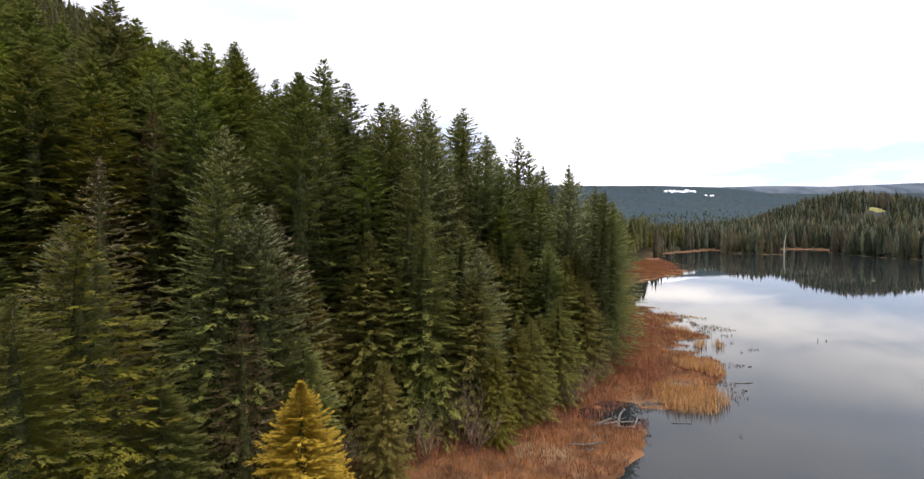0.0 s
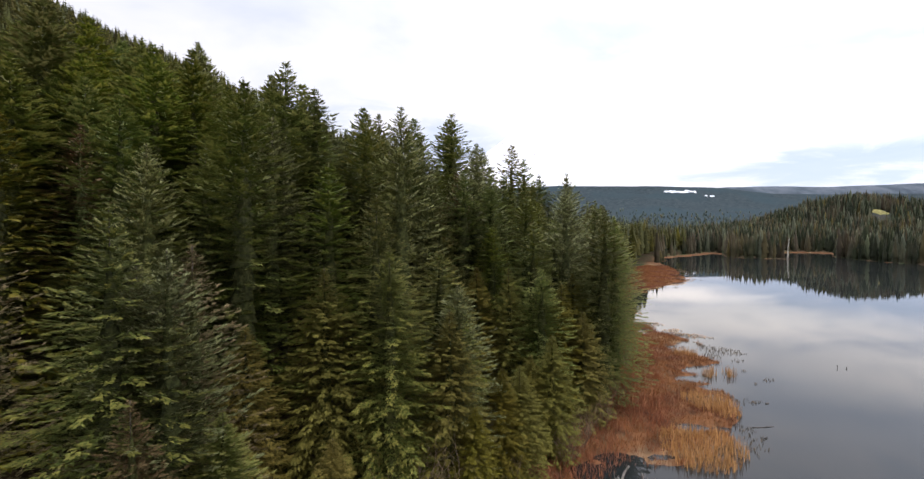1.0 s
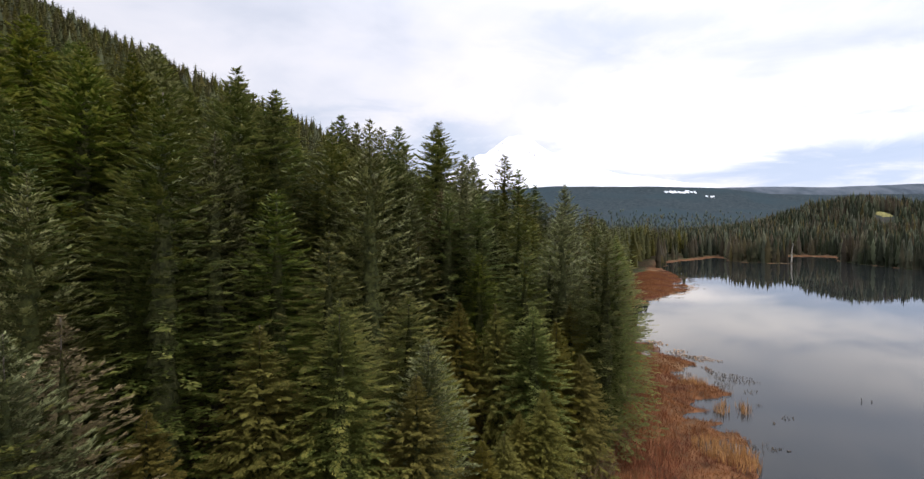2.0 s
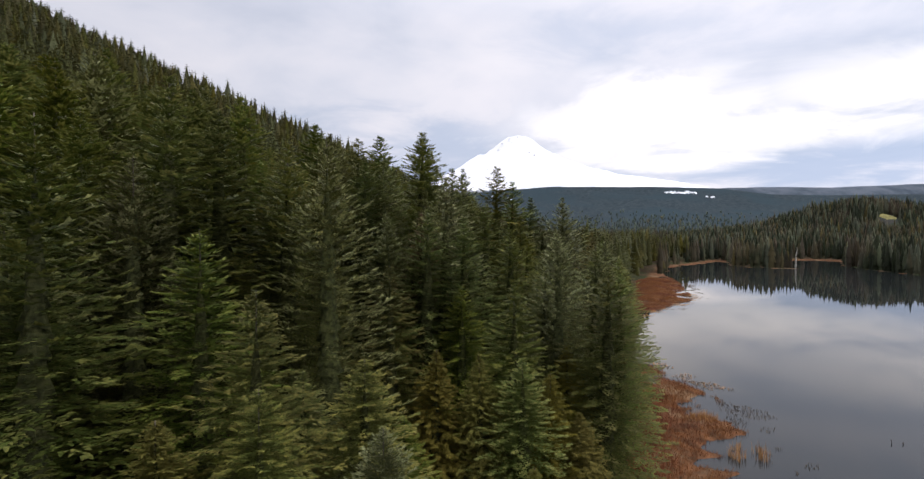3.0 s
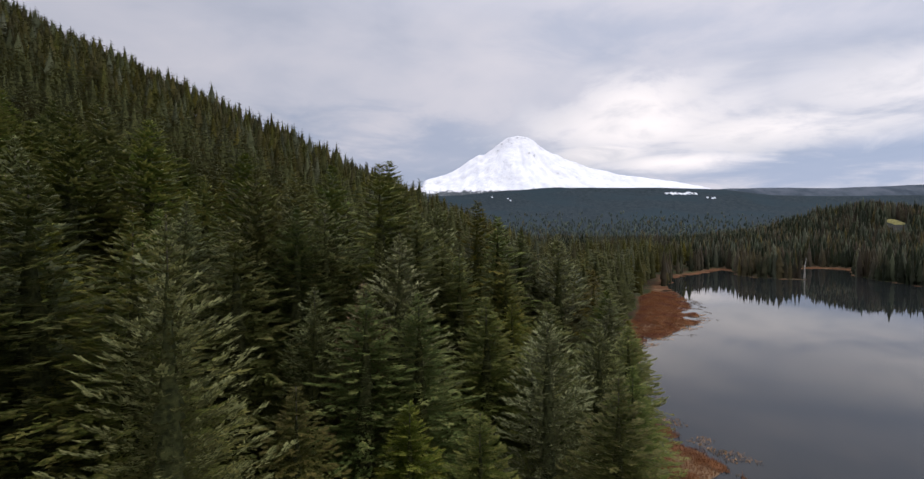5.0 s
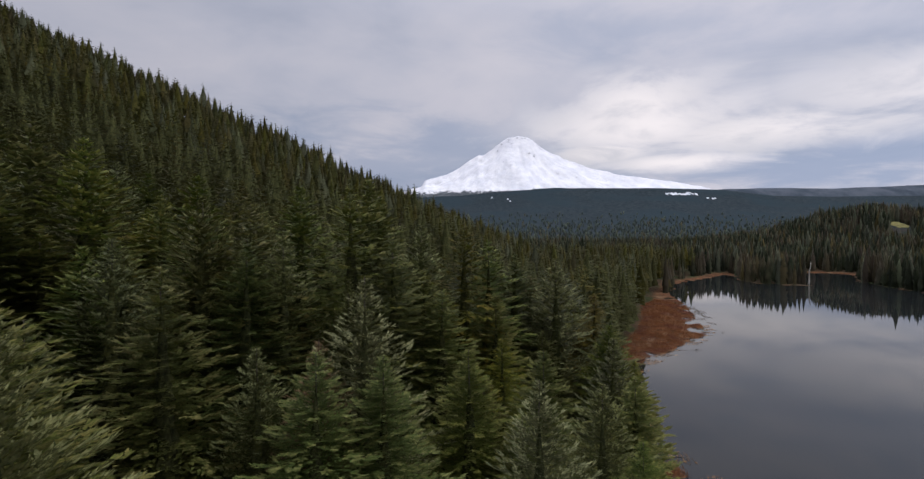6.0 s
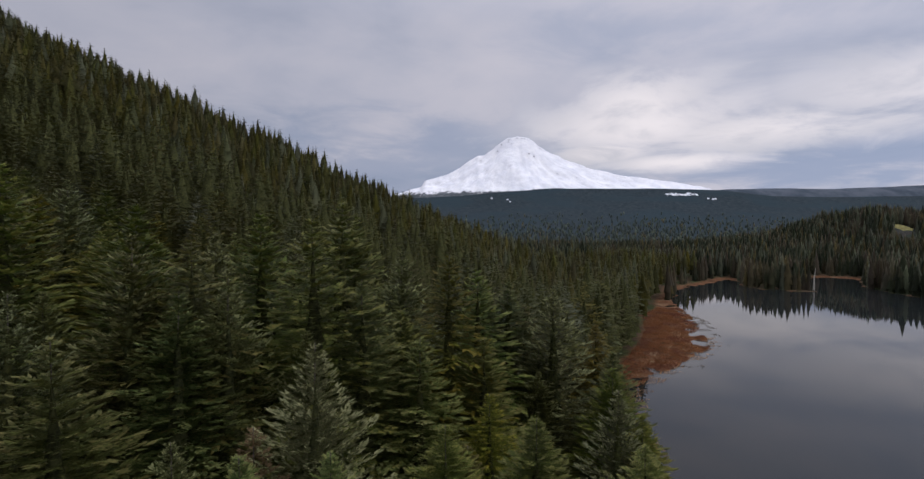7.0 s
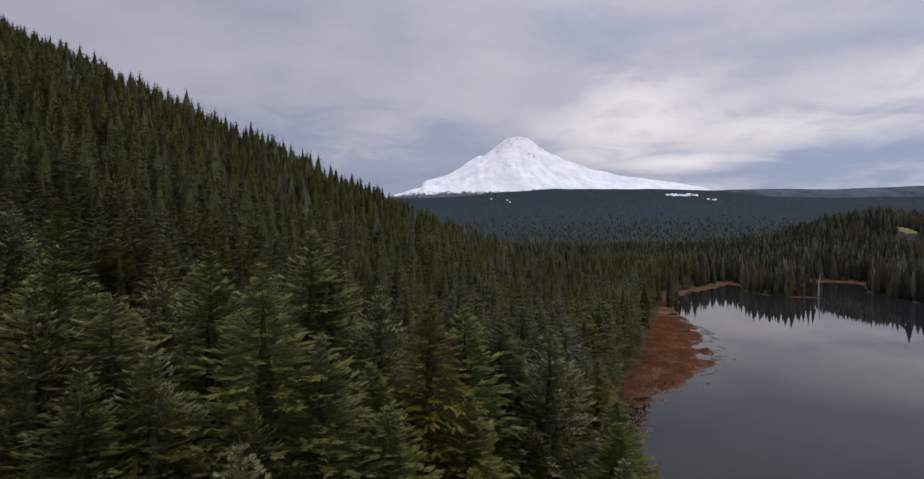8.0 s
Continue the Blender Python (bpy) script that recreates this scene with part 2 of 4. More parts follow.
def value_noise(x, y, seed=0):
    """Smooth noise from 0 to 1 on arrays."""
    xi, yi = np.floor(x).astype(np.int64), np.floor(y).astype(np.int64)
    fx, fy = x - xi, y - yi
    fx, fy = fx * fx * (3 - 2 * fx), fy * fy * (3 - 2 * fy)

    def h(a, b):
        n = (a * 374761393 + b * 668265263 + seed * 974634777) & 0x7FFFFFFF
        n = ((n ^ (n >> 13)) * 1274126177) & 0x7FFFFFFF
        return ((n ^ (n >> 16)) & 0xFFFF) / 65535.0

    return (h(xi, yi) * (1 - fx) + h(xi + 1, yi) * fx) * (1 - fy) + (h(xi, yi + 1) * (1 - fx) + h(xi + 1, yi + 1) * fx) * fy


def fractal(x, y, scale, octaves=4, seed=0):
    total, amp, norm = 0.0, 1.0, 0.0
    for k in range(octaves):
        total = total + amp * value_noise(x / scale * 2 ** k, y / scale * 2 ** k, seed + k)
        norm += amp
        amp *= 0.5
    return total / norm


def tube(points, radii, sides=6):
    """A closed tapering tube along points."""
    verts, tris = [], []
    pts = [Vector(p) for p in points]
    for i, p in enumerate(pts):
        d = (pts[min(i + 1, len(pts) - 1)] - pts[max(i - 1, 0)]).normalized()
        a = d.orthogonal().normalized()
        b = d.cross(a)
        for k in range(sides):
            t = 2 * math.pi * k / sides
            verts.append(p + (a * math.cos(t) + b * math.sin(t)) * radii[i])
    for i in range(len(pts) - 1):
        for k in range(sides):
            q, r = i * sides + k, i * sides + (k + 1) % sides
            tris += [(q, r, r + sides), (q, r + sides, q + sides)]
    n = len(verts)
    verts += [pts[0], pts[-1]]
    for k in range(sides):
        tris += [(n, (k + 1) % sides, k), (n + 1, n - sides + k, n - sides + (k + 1) % sides)]
    return np.array([tuple(v) for v in verts]), np.array(tris)


def joined(pieces):
    """Several (verts, tris) as one."""
    vs, ts, n = [], [], 0
    for v, t in pieces:
        vs.append(np.asarray(v))
        ts.append(np.asarray(t) + n)
        n += len(v)
    return np.concatenate(vs), np.concatenate(ts)


# ---- plan of lake and land ----
WEST_SHORE = [(-60, -200), (-32, -40), (-14, 10), (3.5, 30), (13.5, 40.5), (16.5, 45), (19, 51), (22, 54), (25, 53), (28.5, 57), (33, 63), (41, 79), (45, 89), (48, 100), (50, 110), (46, 120), (45, 129), (46, 140), (48, 155), (55, 174), (67, 190), (76, 197), (89, 212), (98, 220), (103, 231), (107, 246), (114, 263), (120, 281), (124, 298)]
FAR_SHORE = [(131, 325), (144, 352), (156, 380), (168, 394), (190, 414), (215, 438), (230, 455), (228, 434), (210, 402), (216, 386), (236, 371), (245, 372), (248, 386), (266, 424), (300, 464), (320, 466), (332, 453), (310, 418), (290, 394), (285, 368), (284, 346), (280, 298), (300, 220), (340, 100), (400, -200)]
LAKE = WEST_SHORE + FAR_SHORE
EDGE_Y = [-200, 0, 30, 39, 41, 45, 50, 57, 66, 76, 88, 103, 118, 132, 150, 175, 200, 225, 245, 280, 300, 325, 360, 400, 450]
EDGE_X = [-95, -50, -22, -11, -4, 1, 7, 15, 21, 25, 28.5, 33, 36, 40, 43, 50.5, 63, 77, 86, 98, 112, 122, 140, 158, 205]
FOOT_Y = [-200, 0, 40, 60, 80, 100, 150, 340, 560, 900]
FOOT_X = [-110, -55, -14, 8, 18, 24, 32, 61, 93, 120]
STEEP_Y = [-200, 60, 100, 150, 340]
STEEP = [0.3, 0.3, 0.27, 0.33, 0.47]


def lake_distance(x, y):
    """Metres to the lake's rim: positive on land."""
    x, y = np.asarray(x, float), np.asarray(y, float)
    best = np.full(x.shape, 1e18)
    inside = np.zeros(x.shape, bool)
    for (ax, ay), (bx, by) in zip(LAKE, LAKE[1:] + LAKE[:1]):
        dx, dy = bx - ax, by - ay
        t = np.clip(((x - ax) * dx + (y - ay) * dy) / (dx * dx + dy * dy), 0, 1)
        best = np.minimum(best, (x - ax - t * dx) ** 2 + (y - ay - t * dy) ** 2)
        cross = ((ay > y) != (by > y)) & (x < dx * (y - ay) / (dy if dy else 1e-9) + ax)
        inside ^= cross
    return np.where(inside, -1, 1) * np.sqrt(best)


def edge(y):
    return np.interp(y, EDGE_Y, EDGE_X)


def hill(x, y):
    d = np.interp(y, FOOT_Y, FOOT_X) - x
    d = 0.5 * (d + np.sqrt(d * d + 64)) - 0.0
    g = np.interp(y, STEEP_Y, STEEP) * np.maximum(d - 2.5, 0)
    g = g * np.exp(-np.maximum(y - 345, 0) ** 2 / 250 ** 2)
    return g * (1 + 0.10 * (fractal(x, y, 60, 3, 5) - 0.5))


def knoll(x, y):
    """The wooded hill beyond the far shore."""
    a = np.exp(-(((x - 520) / 108) ** 2 + ((y - 650) / 120) ** 2))
    return 47 * a


RIDGE_U = [-1.2, -0.3, -0.08, 0.0, 0.08, 0.2, 0.32, 0.4, 0.5, 0.56, 0.62, 0.75, 0.9, 1.3]
RIDGE_V = [0.066, 0.066, 0.068, 0.071, 0.080, 0.086, 0.086, 0.085, 0.084, 0.078, 0.070, 0.068, 0.07, 0.07]
BACK_U = [-1.2, 0.0, 0.4, 0.54, 0.66, 0.76, 0.85, 0.95, 1.3]
BACK_V = [0.05, 0.06, 0.076, 0.083, 0.084, 0.083, 0.088, 0.090, 0.092]


def country(x, y):
    """The rising land beyond the lake, up to two wooded ridges."""
    u = (x - 8) / np.maximum(y - 30, 1)
    s = np.clip((y - 430) / 2570, 0, 1)
    rough = 1 + 0.05 * (fractal(x, y, 260, 4, 9) - 0.5)
    first = (30 + np.interp(u, RIDGE_U, RIDGE_V) * 2970 - 8) * rough
    low = 1.5 * np.clip((y - 430) / 80, 0, 1) + first * (0.10 * s + 0.90 * s ** 3.2)
    fall = np.exp(-np.maximum(y - 3030, 0) ** 2 / 260 ** 2)
    t = np.clip((y - 3100) / 600, 0, 1)
    second = (30 + np.interp(u, BACK_U, BACK_V) * 3700 - 8) * rough * t * t * (3 - 2 * t) * np.exp(-np.maximum(y - 3740, 0) ** 2 / 300 ** 2)
    return np.maximum(low * fall, second)


def land_height(x, y, d=None):
    x, y = np.asarray(x, float), np.asarray(y, float)
    d = lake_distance(x, y) if d is None else d
    bumps = 0.6 * fractal(x, y, 5.5, 3, 21) + 0.4 * fractal(x + 0.5 * y, 2.2 * y, 5.0, 3, 22)
    marsh = np.clip(d / 13, -1, 1) * 0.36 + (bumps - 0.55) * 2.1 * np.clip(1.2 - d / 13, 0.12, 1)
    bed = np.clip(d, -40, 0) * 0.12 - 0.1 + (bumps - 0.5) * 0.5
    marsh = marsh + 0.45 * np.exp(-(((x - 10) / 5) ** 2 + ((y - 42.5) / 4) ** 2))
    shore = np.where(d > 0, marsh + 0.08, np.maximum(bed, -4))
    inland = np.clip((d - 7) / 12, 0, 1)
    west = x < edge(y) + 6
    g = shore + inland * 0.9 + np.where(west, hill(x, y), 0) * np.clip((d - 2) / 10, 0, 1)
    g = g + np.where(y > 380, knoll(x, y) + country(x, y), knoll(x, y) * 1.0) * np.clip(d / 40, 0, 1)
    return g


def steps(*runs):
    out = [runs[0][0]]
    for a, b, n in runs:
        out += list(np.linspace(a, b, n + 1)[1:])
    return np.array(out)


def orange_bank(x, y):
    """1 on the two open sedge banks of the far shore."""
    return (((x > 140) & (x < 236) & (y > 350) & (y < 475) & (x < 0.98 * y - 205)) | ((x > 280) & (x < 345) & (y > 436) & (y < 490))).astype(float)


def build_ground():
    gx = steps((-4600, -900, 20), (-900, -160, 24), (-160, -20, 30), (-20, 128, 118), (128, 350, 50), (350, 900, 34), (900, 4600, 34))
    gy = steps((-600, -60, 14), (-60, 34, 30), (34, 132, 84), (132, 186, 20), (186, 304, 80), (304, 480, 60), (480, 1200, 60), (1200, 3000, 60), (3000, 4700, 34))
    x, y = np.meshgrid(gx, gy)
    d = lake_distance(x, y)
    z = land_height(x, y, d)
    nx, ny = len(gx), len(gy)
    i = np.arange(nx * ny).reshape(ny, nx)
    a, b, c, e = i[:-1, :-1].ravel(), i[:-1, 1:].ravel(), i[1:, 1:].ravel(), i[1:, :-1].ravel()
    tris = np.concatenate([np.stack([a, b, c], 1), np.stack([a, c, e], 1)])
    me = mesh_of("ground", np.stack([x.ravel(), y.ravel(), z.ravel()], 1), tris, GROUND, True)
    wet = np.clip((x - edge(y) + 3.5 + 3 * (fractal(x, y, 6, 3, 3) - 0.5)) / 3, 0, 1) * (y < 400) * (x < 165)
    bank = np.maximum(np.clip((10 - d) / 3, 0, 1) * orange_bank(x, y), np.clip((2.0 - d) / 1.0, 0, 1) * 0.7 * (y > 330))
    marsh = np.maximum(np.where(x < 240, wet, 0), bank)
    at = me.attributes.new("marsh", "FLOAT", "POINT")
    at.data.foreach_set("value", marsh.ravel().astype(np.float32))
    # where the haze-tinted canopy colour takes over from the forest floor
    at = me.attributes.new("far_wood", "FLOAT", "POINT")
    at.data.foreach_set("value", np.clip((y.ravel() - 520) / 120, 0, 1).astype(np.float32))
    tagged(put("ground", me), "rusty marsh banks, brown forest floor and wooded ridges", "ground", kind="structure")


build_ground()
v = np.array([(-300, -590, 0), (1400, -590, 0), (1400, 480, 0), (-300, 480, 0)], float)
tagged(put("water", mesh_of("water", v, [(0, 1, 2), (0, 2, 3)], WATER)), "still dark lake water mirroring trees and cloudy sky", "lake", kind="structure")


# ---- the snow mountain ----
PEAK_X = [-1150, -900, -469, -335, -300, -190, -63, 38, 120, 150, 200, 267, 343, 404, 492, 572, 622, 673, 775, 901, 1105, 1359, 1612, 1866, 2095, 2500, 2900]
PEAK_Z = [120, 230, 356, 396, 446, 478, 528, 600, 648, 668, 672, 716, 784, 823, 841, 833, 808, 767, 701, 640, 564, 498, 457, 422, 386, 250, 120]


def build_mountain():
    gx = np.linspace(-1150, 2900, 300)
    gy = steps((3380, 3900, 30), (3900, 4360, 64), (4360, 4800, 14))
    x, y = np.meshgrid(gx, gy)
    crest = np.interp(x, PEAK_X, PEAK_Z)
    ax = np.abs(x - 492)
    line = 4300 + 60 * np.sin(x / 400)
    t = (line - y)
    ang = np.arctan2(x - 492, np.maximum(line - y, 1) + 60)
    rr = np.hypot(x - 492, t)
    ribs = 1 - np.abs(2 * fractal(ang * 900 + 60 * np.sin(rr / 160), rr * 0.35, 120, 4, 40) - 1)
    rough = fractal(x, y, 300, 5, 44) - 0.5
    front = np.clip(t / 900, 0, 1)
    z = crest * (1 - front ** 0.85) + (ribs - 0.6) * 48 * np.clip(front * 5, 0, 1) * np.clip(1.3 - front, 0, 1) + rough * 130 * np.clip(front * 5, 0, 1)
    z = np.where(t < 0, crest * np.exp(-(t / 420) ** 2), z) + (fractal(x, y, 70, 4, 50) - 0.5) * np.where(np.abs(t) < 60, 20, 12)
    # broken rock bands under the west shoulder, the horn and the summit
    for cx, wx, t0, drop in ((-170, 150, 36, 22), (165, 26, 24, 14), (1150, 130, 330, 14)):
        band = np.clip(1.3 - np.abs(x - cx) / wx, 0, 1) * np.clip(4 * fractal(x, y, 60, 3, 57) - 1.4, 0, 1)
        z = z - drop * band * np.clip((t - t0) / 14, 0, 1) * np.clip((t0 + 130 - t) / 110, 0, 1)
    nx, ny = len(gx), len(gy)
    i = np.arange(nx * ny).reshape(ny, nx)
    a, b, c, e = i[:-1, :-1].ravel(), i[:-1, 1:].ravel(), i[1:, 1:].ravel(), i[1:, :-1].ravel()
    me = mesh_of("mountain", np.stack([x.ravel(), y.ravel(), z.ravel()], 1), np.concatenate([np.stack([a, b, c], 1), np.stack([a, c, e], 1)]), snow_material(), True)
    tagged(put("mountain", me), "snow-covered volcanic mountain peak behind the wooded ridges", "mountain", kind="structure")


def snow_material():
    """Snow, with dark rock on the steepest ribs and scrub wood along the foot."""
    n = Nodes(SNOW.node_tree, False)
    p = next(k for k in n.tree.nodes if k.type == "BSDF_PRINCIPLED")
    base = p.inputs["Base Color"].links[0].from_socket
    geo = n.add("ShaderNodeNewGeometry")
    sep = n.add("ShaderNodeSeparateXYZ")
    n.link(geo.outputs["Normal"], sep.inputs[0])
    pos = n.add("ShaderNodeSeparateXYZ")
    n.link(geo.outputs["Position"], pos.inputs[0])
    jag = n.noise(geo.outputs["Position"], 0.02, 6.0, 0.7)
    steep = n.math("SUBTRACT", n.math("ADD", sep.outputs[2], n.math("MULTIPLY", n.math("SUBTRACT", jag, 0.5), 0.9)), 0.0)
    rock = n.math("SUBTRACT", 1.0, n.ramp(steep, 0.36, 0.50))
    col = n.mix(rock, base, (0.16, 0.16, 0.18))
    low = n.math("ADD", pos.outputs[2], n.math("ADD", n.math("MULTIPLY", n.math("SUBTRACT", jag, 0.5), 120.0), n.math("MULTIPLY", n.math("SUBTRACT", n.noise(geo.outputs["Position"], 0.004, 3.0), 0.5), 90.0)))
    col = n.mix(n.ramp(low, 342, 322), col, (0.05, 0.06, 0.065))
    n.link(col, p.inputs["Base Color"])
    return SNOW


build_mountain()


# ---- conifers ----
def girth(height, reach, taper, z, start):
    """The crown's radius at the height z."""
    q = max(0.0, (z - start) / (height - start))
    return reach * math.tanh((1.1 * taper * max(0.0, height - z) / reach) ** 1.12) * min(1.0, 0.84 + 1.4 * q)


def inner_crown(rng, height, reach, taper, start, tiers, sides, fill, skirt=0.75):
    """The packed inner boughs: ragged overlapping skirts, each hanging from under the one above."""
    V, T = [], []
    step = (height - start) / tiers
    for k in range(tiers):
        q = k / tiers
        lo = start + (height - start) * (1 - (1 - q) ** 1.15)
        hi = start + (height - start) * (1 - (1 - (k + 1) / tiers) ** 1.15)
        r0 = girth(height, reach, taper, lo, start) * fill
        r1 = girth(height, reach, taper, hi, start) * fill * (1 - skirt * 0.55)
        i = len(V)
        off = rng.random() * 6.28
        for s in range(sides):
            a = off + 6.28318 * s / sides
            g = rng.uniform(0.95, 1.45) if s % 2 else rng.uniform(0.5, 0.85)
            V.append((math.cos(a) * r0 * g, math.sin(a) * r0 * g, lo - rng.uniform(0.1, 0.55) * step))
        for s in range(sides):
            a = off + 6.28318 * (s + 0.5) / sides
            V.append((math.cos(a) * r1, math.sin(a) * r1, hi + 0.15 * step))
        for s in range(sides):
            n = (s + 1) % sides
            T += [(i + s, i + n, i + sides + s), (i + n, i + sides + n, i + sides + s)]
    i = len(V)
    V.append((0, 0, height))
    for s in range(sides):
        T.append((i - sides + s, i - sides + (s + 1) % sides, i))
    return np.array(V), np.array(T)


def needles(rng, height, reach, start, gap, per, rise, droop, joints, broad, width, taper, hang=0.25, ragged=0.3, inner=0.25):
    """The crown of a conifer further off: whorls of flat boughs, each a spine with leaf-shaped sprays to both sides
    that shorten towards its tip. Returns the count of triangles before the tips.
    """
    V, T, tips = [], [], []
    z = start
    turn = rng.random() * 6.28

    def spray(p, d, ln, wx, wy, wz, into):
        i = len(V)
        mx, my, mz = p[0] + d[0] * ln * 0.42, p[1] + d[1] * ln * 0.42, p[2] + d[2] * ln * 0.42 + 0.06 * ln
        V.append(p)
        V.append((mx - wx, my - wy, mz - wz))
        V.append((mx + wx, my + wy, mz + wz))
        V.append((p[0] + d[0] * ln, p[1] + d[1] * ln, p[2] + d[2] * ln))
        into.append((i, i + 1, i + 3))
        into.append((i, i + 3, i + 2))

    while z < height * 0.985:
        q = (z - start) / (height - start)
        full = girth(height, reach, taper, z, start) + 0.06
        n = max(5, int(round(per * (0.6 + 0.4 * full / reach))))
        bulge = rng.uniform(0.82, 1.1)
        for k in range(n):
            turn += 6.28318 / n + rng.uniform(-0.35, 0.35)
            L = full * bulge * rng.uniform(1 - ragged, 1 + 0.5 * ragged)
            ca, sa = math.cos(turn), math.sin(turn)
            z0 = z + rng.uniform(-0.28, 0.28) * gap
            up, dn = rise * rng.uniform(0.5, 1.4) + 0.4 * q * q, droop * rng.uniform(0.6, 1.4) * (1 - 0.6 * q)
            lift = rng.uniform(0.0, 0.14)
            m = max(1, int(round(joints * (0.35 + 0.65 * L / reach))))
            tilt = rng.uniform(-0.15, 0.15)
            for j in range(m):
                s = inner + (0.96 - inner) * (j + rng.uniform(0.25, 0.75)) / m
                pz = z0 + L * (up * s - dn * s * s + lift * s ** 4)
                slope = up - 2 * dn * s + 4 * lift * s ** 3
                p = (L * s * ca, L * s * sa, pz)
                ln = (broad * L * (1.05 - s) * (0.6 + 0.4 * s) + 0.05 * L + 0.22) * rng.uniform(0.75, 1.25)
                w = width * (0.7 + 0.3 * min(1, L / 1.8)) * rng.uniform(0.8, 1.3)
                small = min(1.0, 0.35 + L / 1.6)
                ln, w = ln * small, w * small
                into = tips if rng.random() < 0.95 * (s - 0.25) else T
                for side in (-1, 1):
                    a = side * rng.uniform(0.45, 1.35)
                    dx, dy = math.cos(a), math.sin(a)
                    d = (dx * ca - dy * sa, dx * sa + dy * ca, slope * dx - hang * rng.uniform(0.3, 1.4) + tilt * dy + rng.uniform(-0.22, 0.32))
                    spray(p, d, ln, ca * w, sa * w, slope * w, into)
            s = 0.86
            pz = z0 + L * (up * s - dn * s * s + lift * s ** 4)
            slope = up - 2 * dn * 0.9 + 3 * lift
            w = width * (0.5 + 0.7 * min(1, L / 1.8))
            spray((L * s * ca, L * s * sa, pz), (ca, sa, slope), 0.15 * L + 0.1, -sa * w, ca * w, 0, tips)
        z += gap * (0.26 + 0.74 * (1 - q)) * rng.uniform(0.75, 1.25)
    # leader
    i = len(V)
    V += [(0.05, 0, height * 0.95), (-0.04, 0.04, height * 0.95), (0, -0.05, height * 0.95), (0, 0, height)]
    T += [(i, i + 1, i + 3), (i + 1, i + 2, i + 3), (i + 2, i, i + 3)]
    return np.array(V), np.array(T + tips), len(T)


def foliage(rng, height, reach, start, gap, per, rise, droop, many, broad, size, taper, hang, upright, ragged=0.3):
    """A crown close at hand: whorls of boughs, each a plate of many small sprays strewn round its spine. Returns the
    count of triangles before the lightened tips.
    """
    V, T, tips = [], [], []
    z, turn = start, rng.random() * 6.28
    while z < height * 0.985:
        q = (z - start) / (height - start)
        full = girth(height, reach, taper, z, start) + 0.06
        n = max(6, int(round(per * (0.6 + 0.4 * full / reach))))
        bulge = rng.uniform(0.85, 1.1)
        for k in range(n):
            turn += 6.28318 / n + rng.uniform(-0.4, 0.4)
            L = full * bulge * rng.uniform(1 - ragged, 1 + 0.5 * ragged)
            ca, sa = math.cos(turn), math.sin(turn)
            z0 = z + rng.uniform(-0.22, 0.22) * gap
            up, dn = rise * rng.uniform(0.5, 1.4) + 0.4 * q * q, droop * rng.uniform(0.6, 1.4) * (1 - 0.6 * q)
            lift, tilt = rng.uniform(0.0, 0.14), rng.uniform(-0.2, 0.2)
            bright = rng.uniform(0.6, 1.25)
            for j in range(max(8, int(many * (0.2 + 0.8 * L / reach)))):
                s = 1 - 0.9 * rng.random() ** 1.5
                half = broad * L * (1.04 - s) * (0.5 + 0.5 * s) + 0.06
                off = rng.uniform(-1, 1) * half
                px, py = L * s * ca - off * sa, L * s * sa + off * ca
                slope = up - 2 * dn * s + 4 * lift * s ** 3
                pz = z0 + L * (up * s - dn * s * s + lift * s ** 4) + tilt * off - hang * abs(off) + rng.uniform(-0.04, 0.05)
                a = turn + 1.1 * off / half * (1.1 - 0.5 * s) + rng.uniform(-0.3, 0.3)
                dx, dy, dz = math.cos(a), math.sin(a), slope - 0.7 * hang * rng.random() + 0.6 * upright * rng.random() + rng.uniform(-0.12, 0.12)
                ln = size * rng.uniform(0.7, 1.35) * min(1.0, 0.4 + L / 2.5)
                w = ln * rng.uniform(0.22, 0.34)
                i = len(V)
                V.append((px + dy * w, py - dx * w, pz - 0.3 * w * tilt))
                V.append((px - dy * w, py + dx * w, pz + 0.3 * w * tilt))
                V.append((px + dx * ln, py + dy * ln, pz + dz * ln))
                # towards the bough's end more sprays take the lightened tip colour
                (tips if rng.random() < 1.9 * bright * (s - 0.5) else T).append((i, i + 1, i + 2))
        z += gap * (0.28 + 0.72 * (1 - q)) * rng.uniform(0.75, 1.25)
    i = len(V)
    V += [(0.05, 0, height * 0.95), (-0.04, 0.04, height * 0.95), (0, -0.05, height * 0.95), (0, 0, height)]
    T += [(i, i + 1, i + 3), (i + 1, i + 2, i + 3), (i + 2, i, i + 3)]
    return np.array(V), np.array(T + tips), len(T)


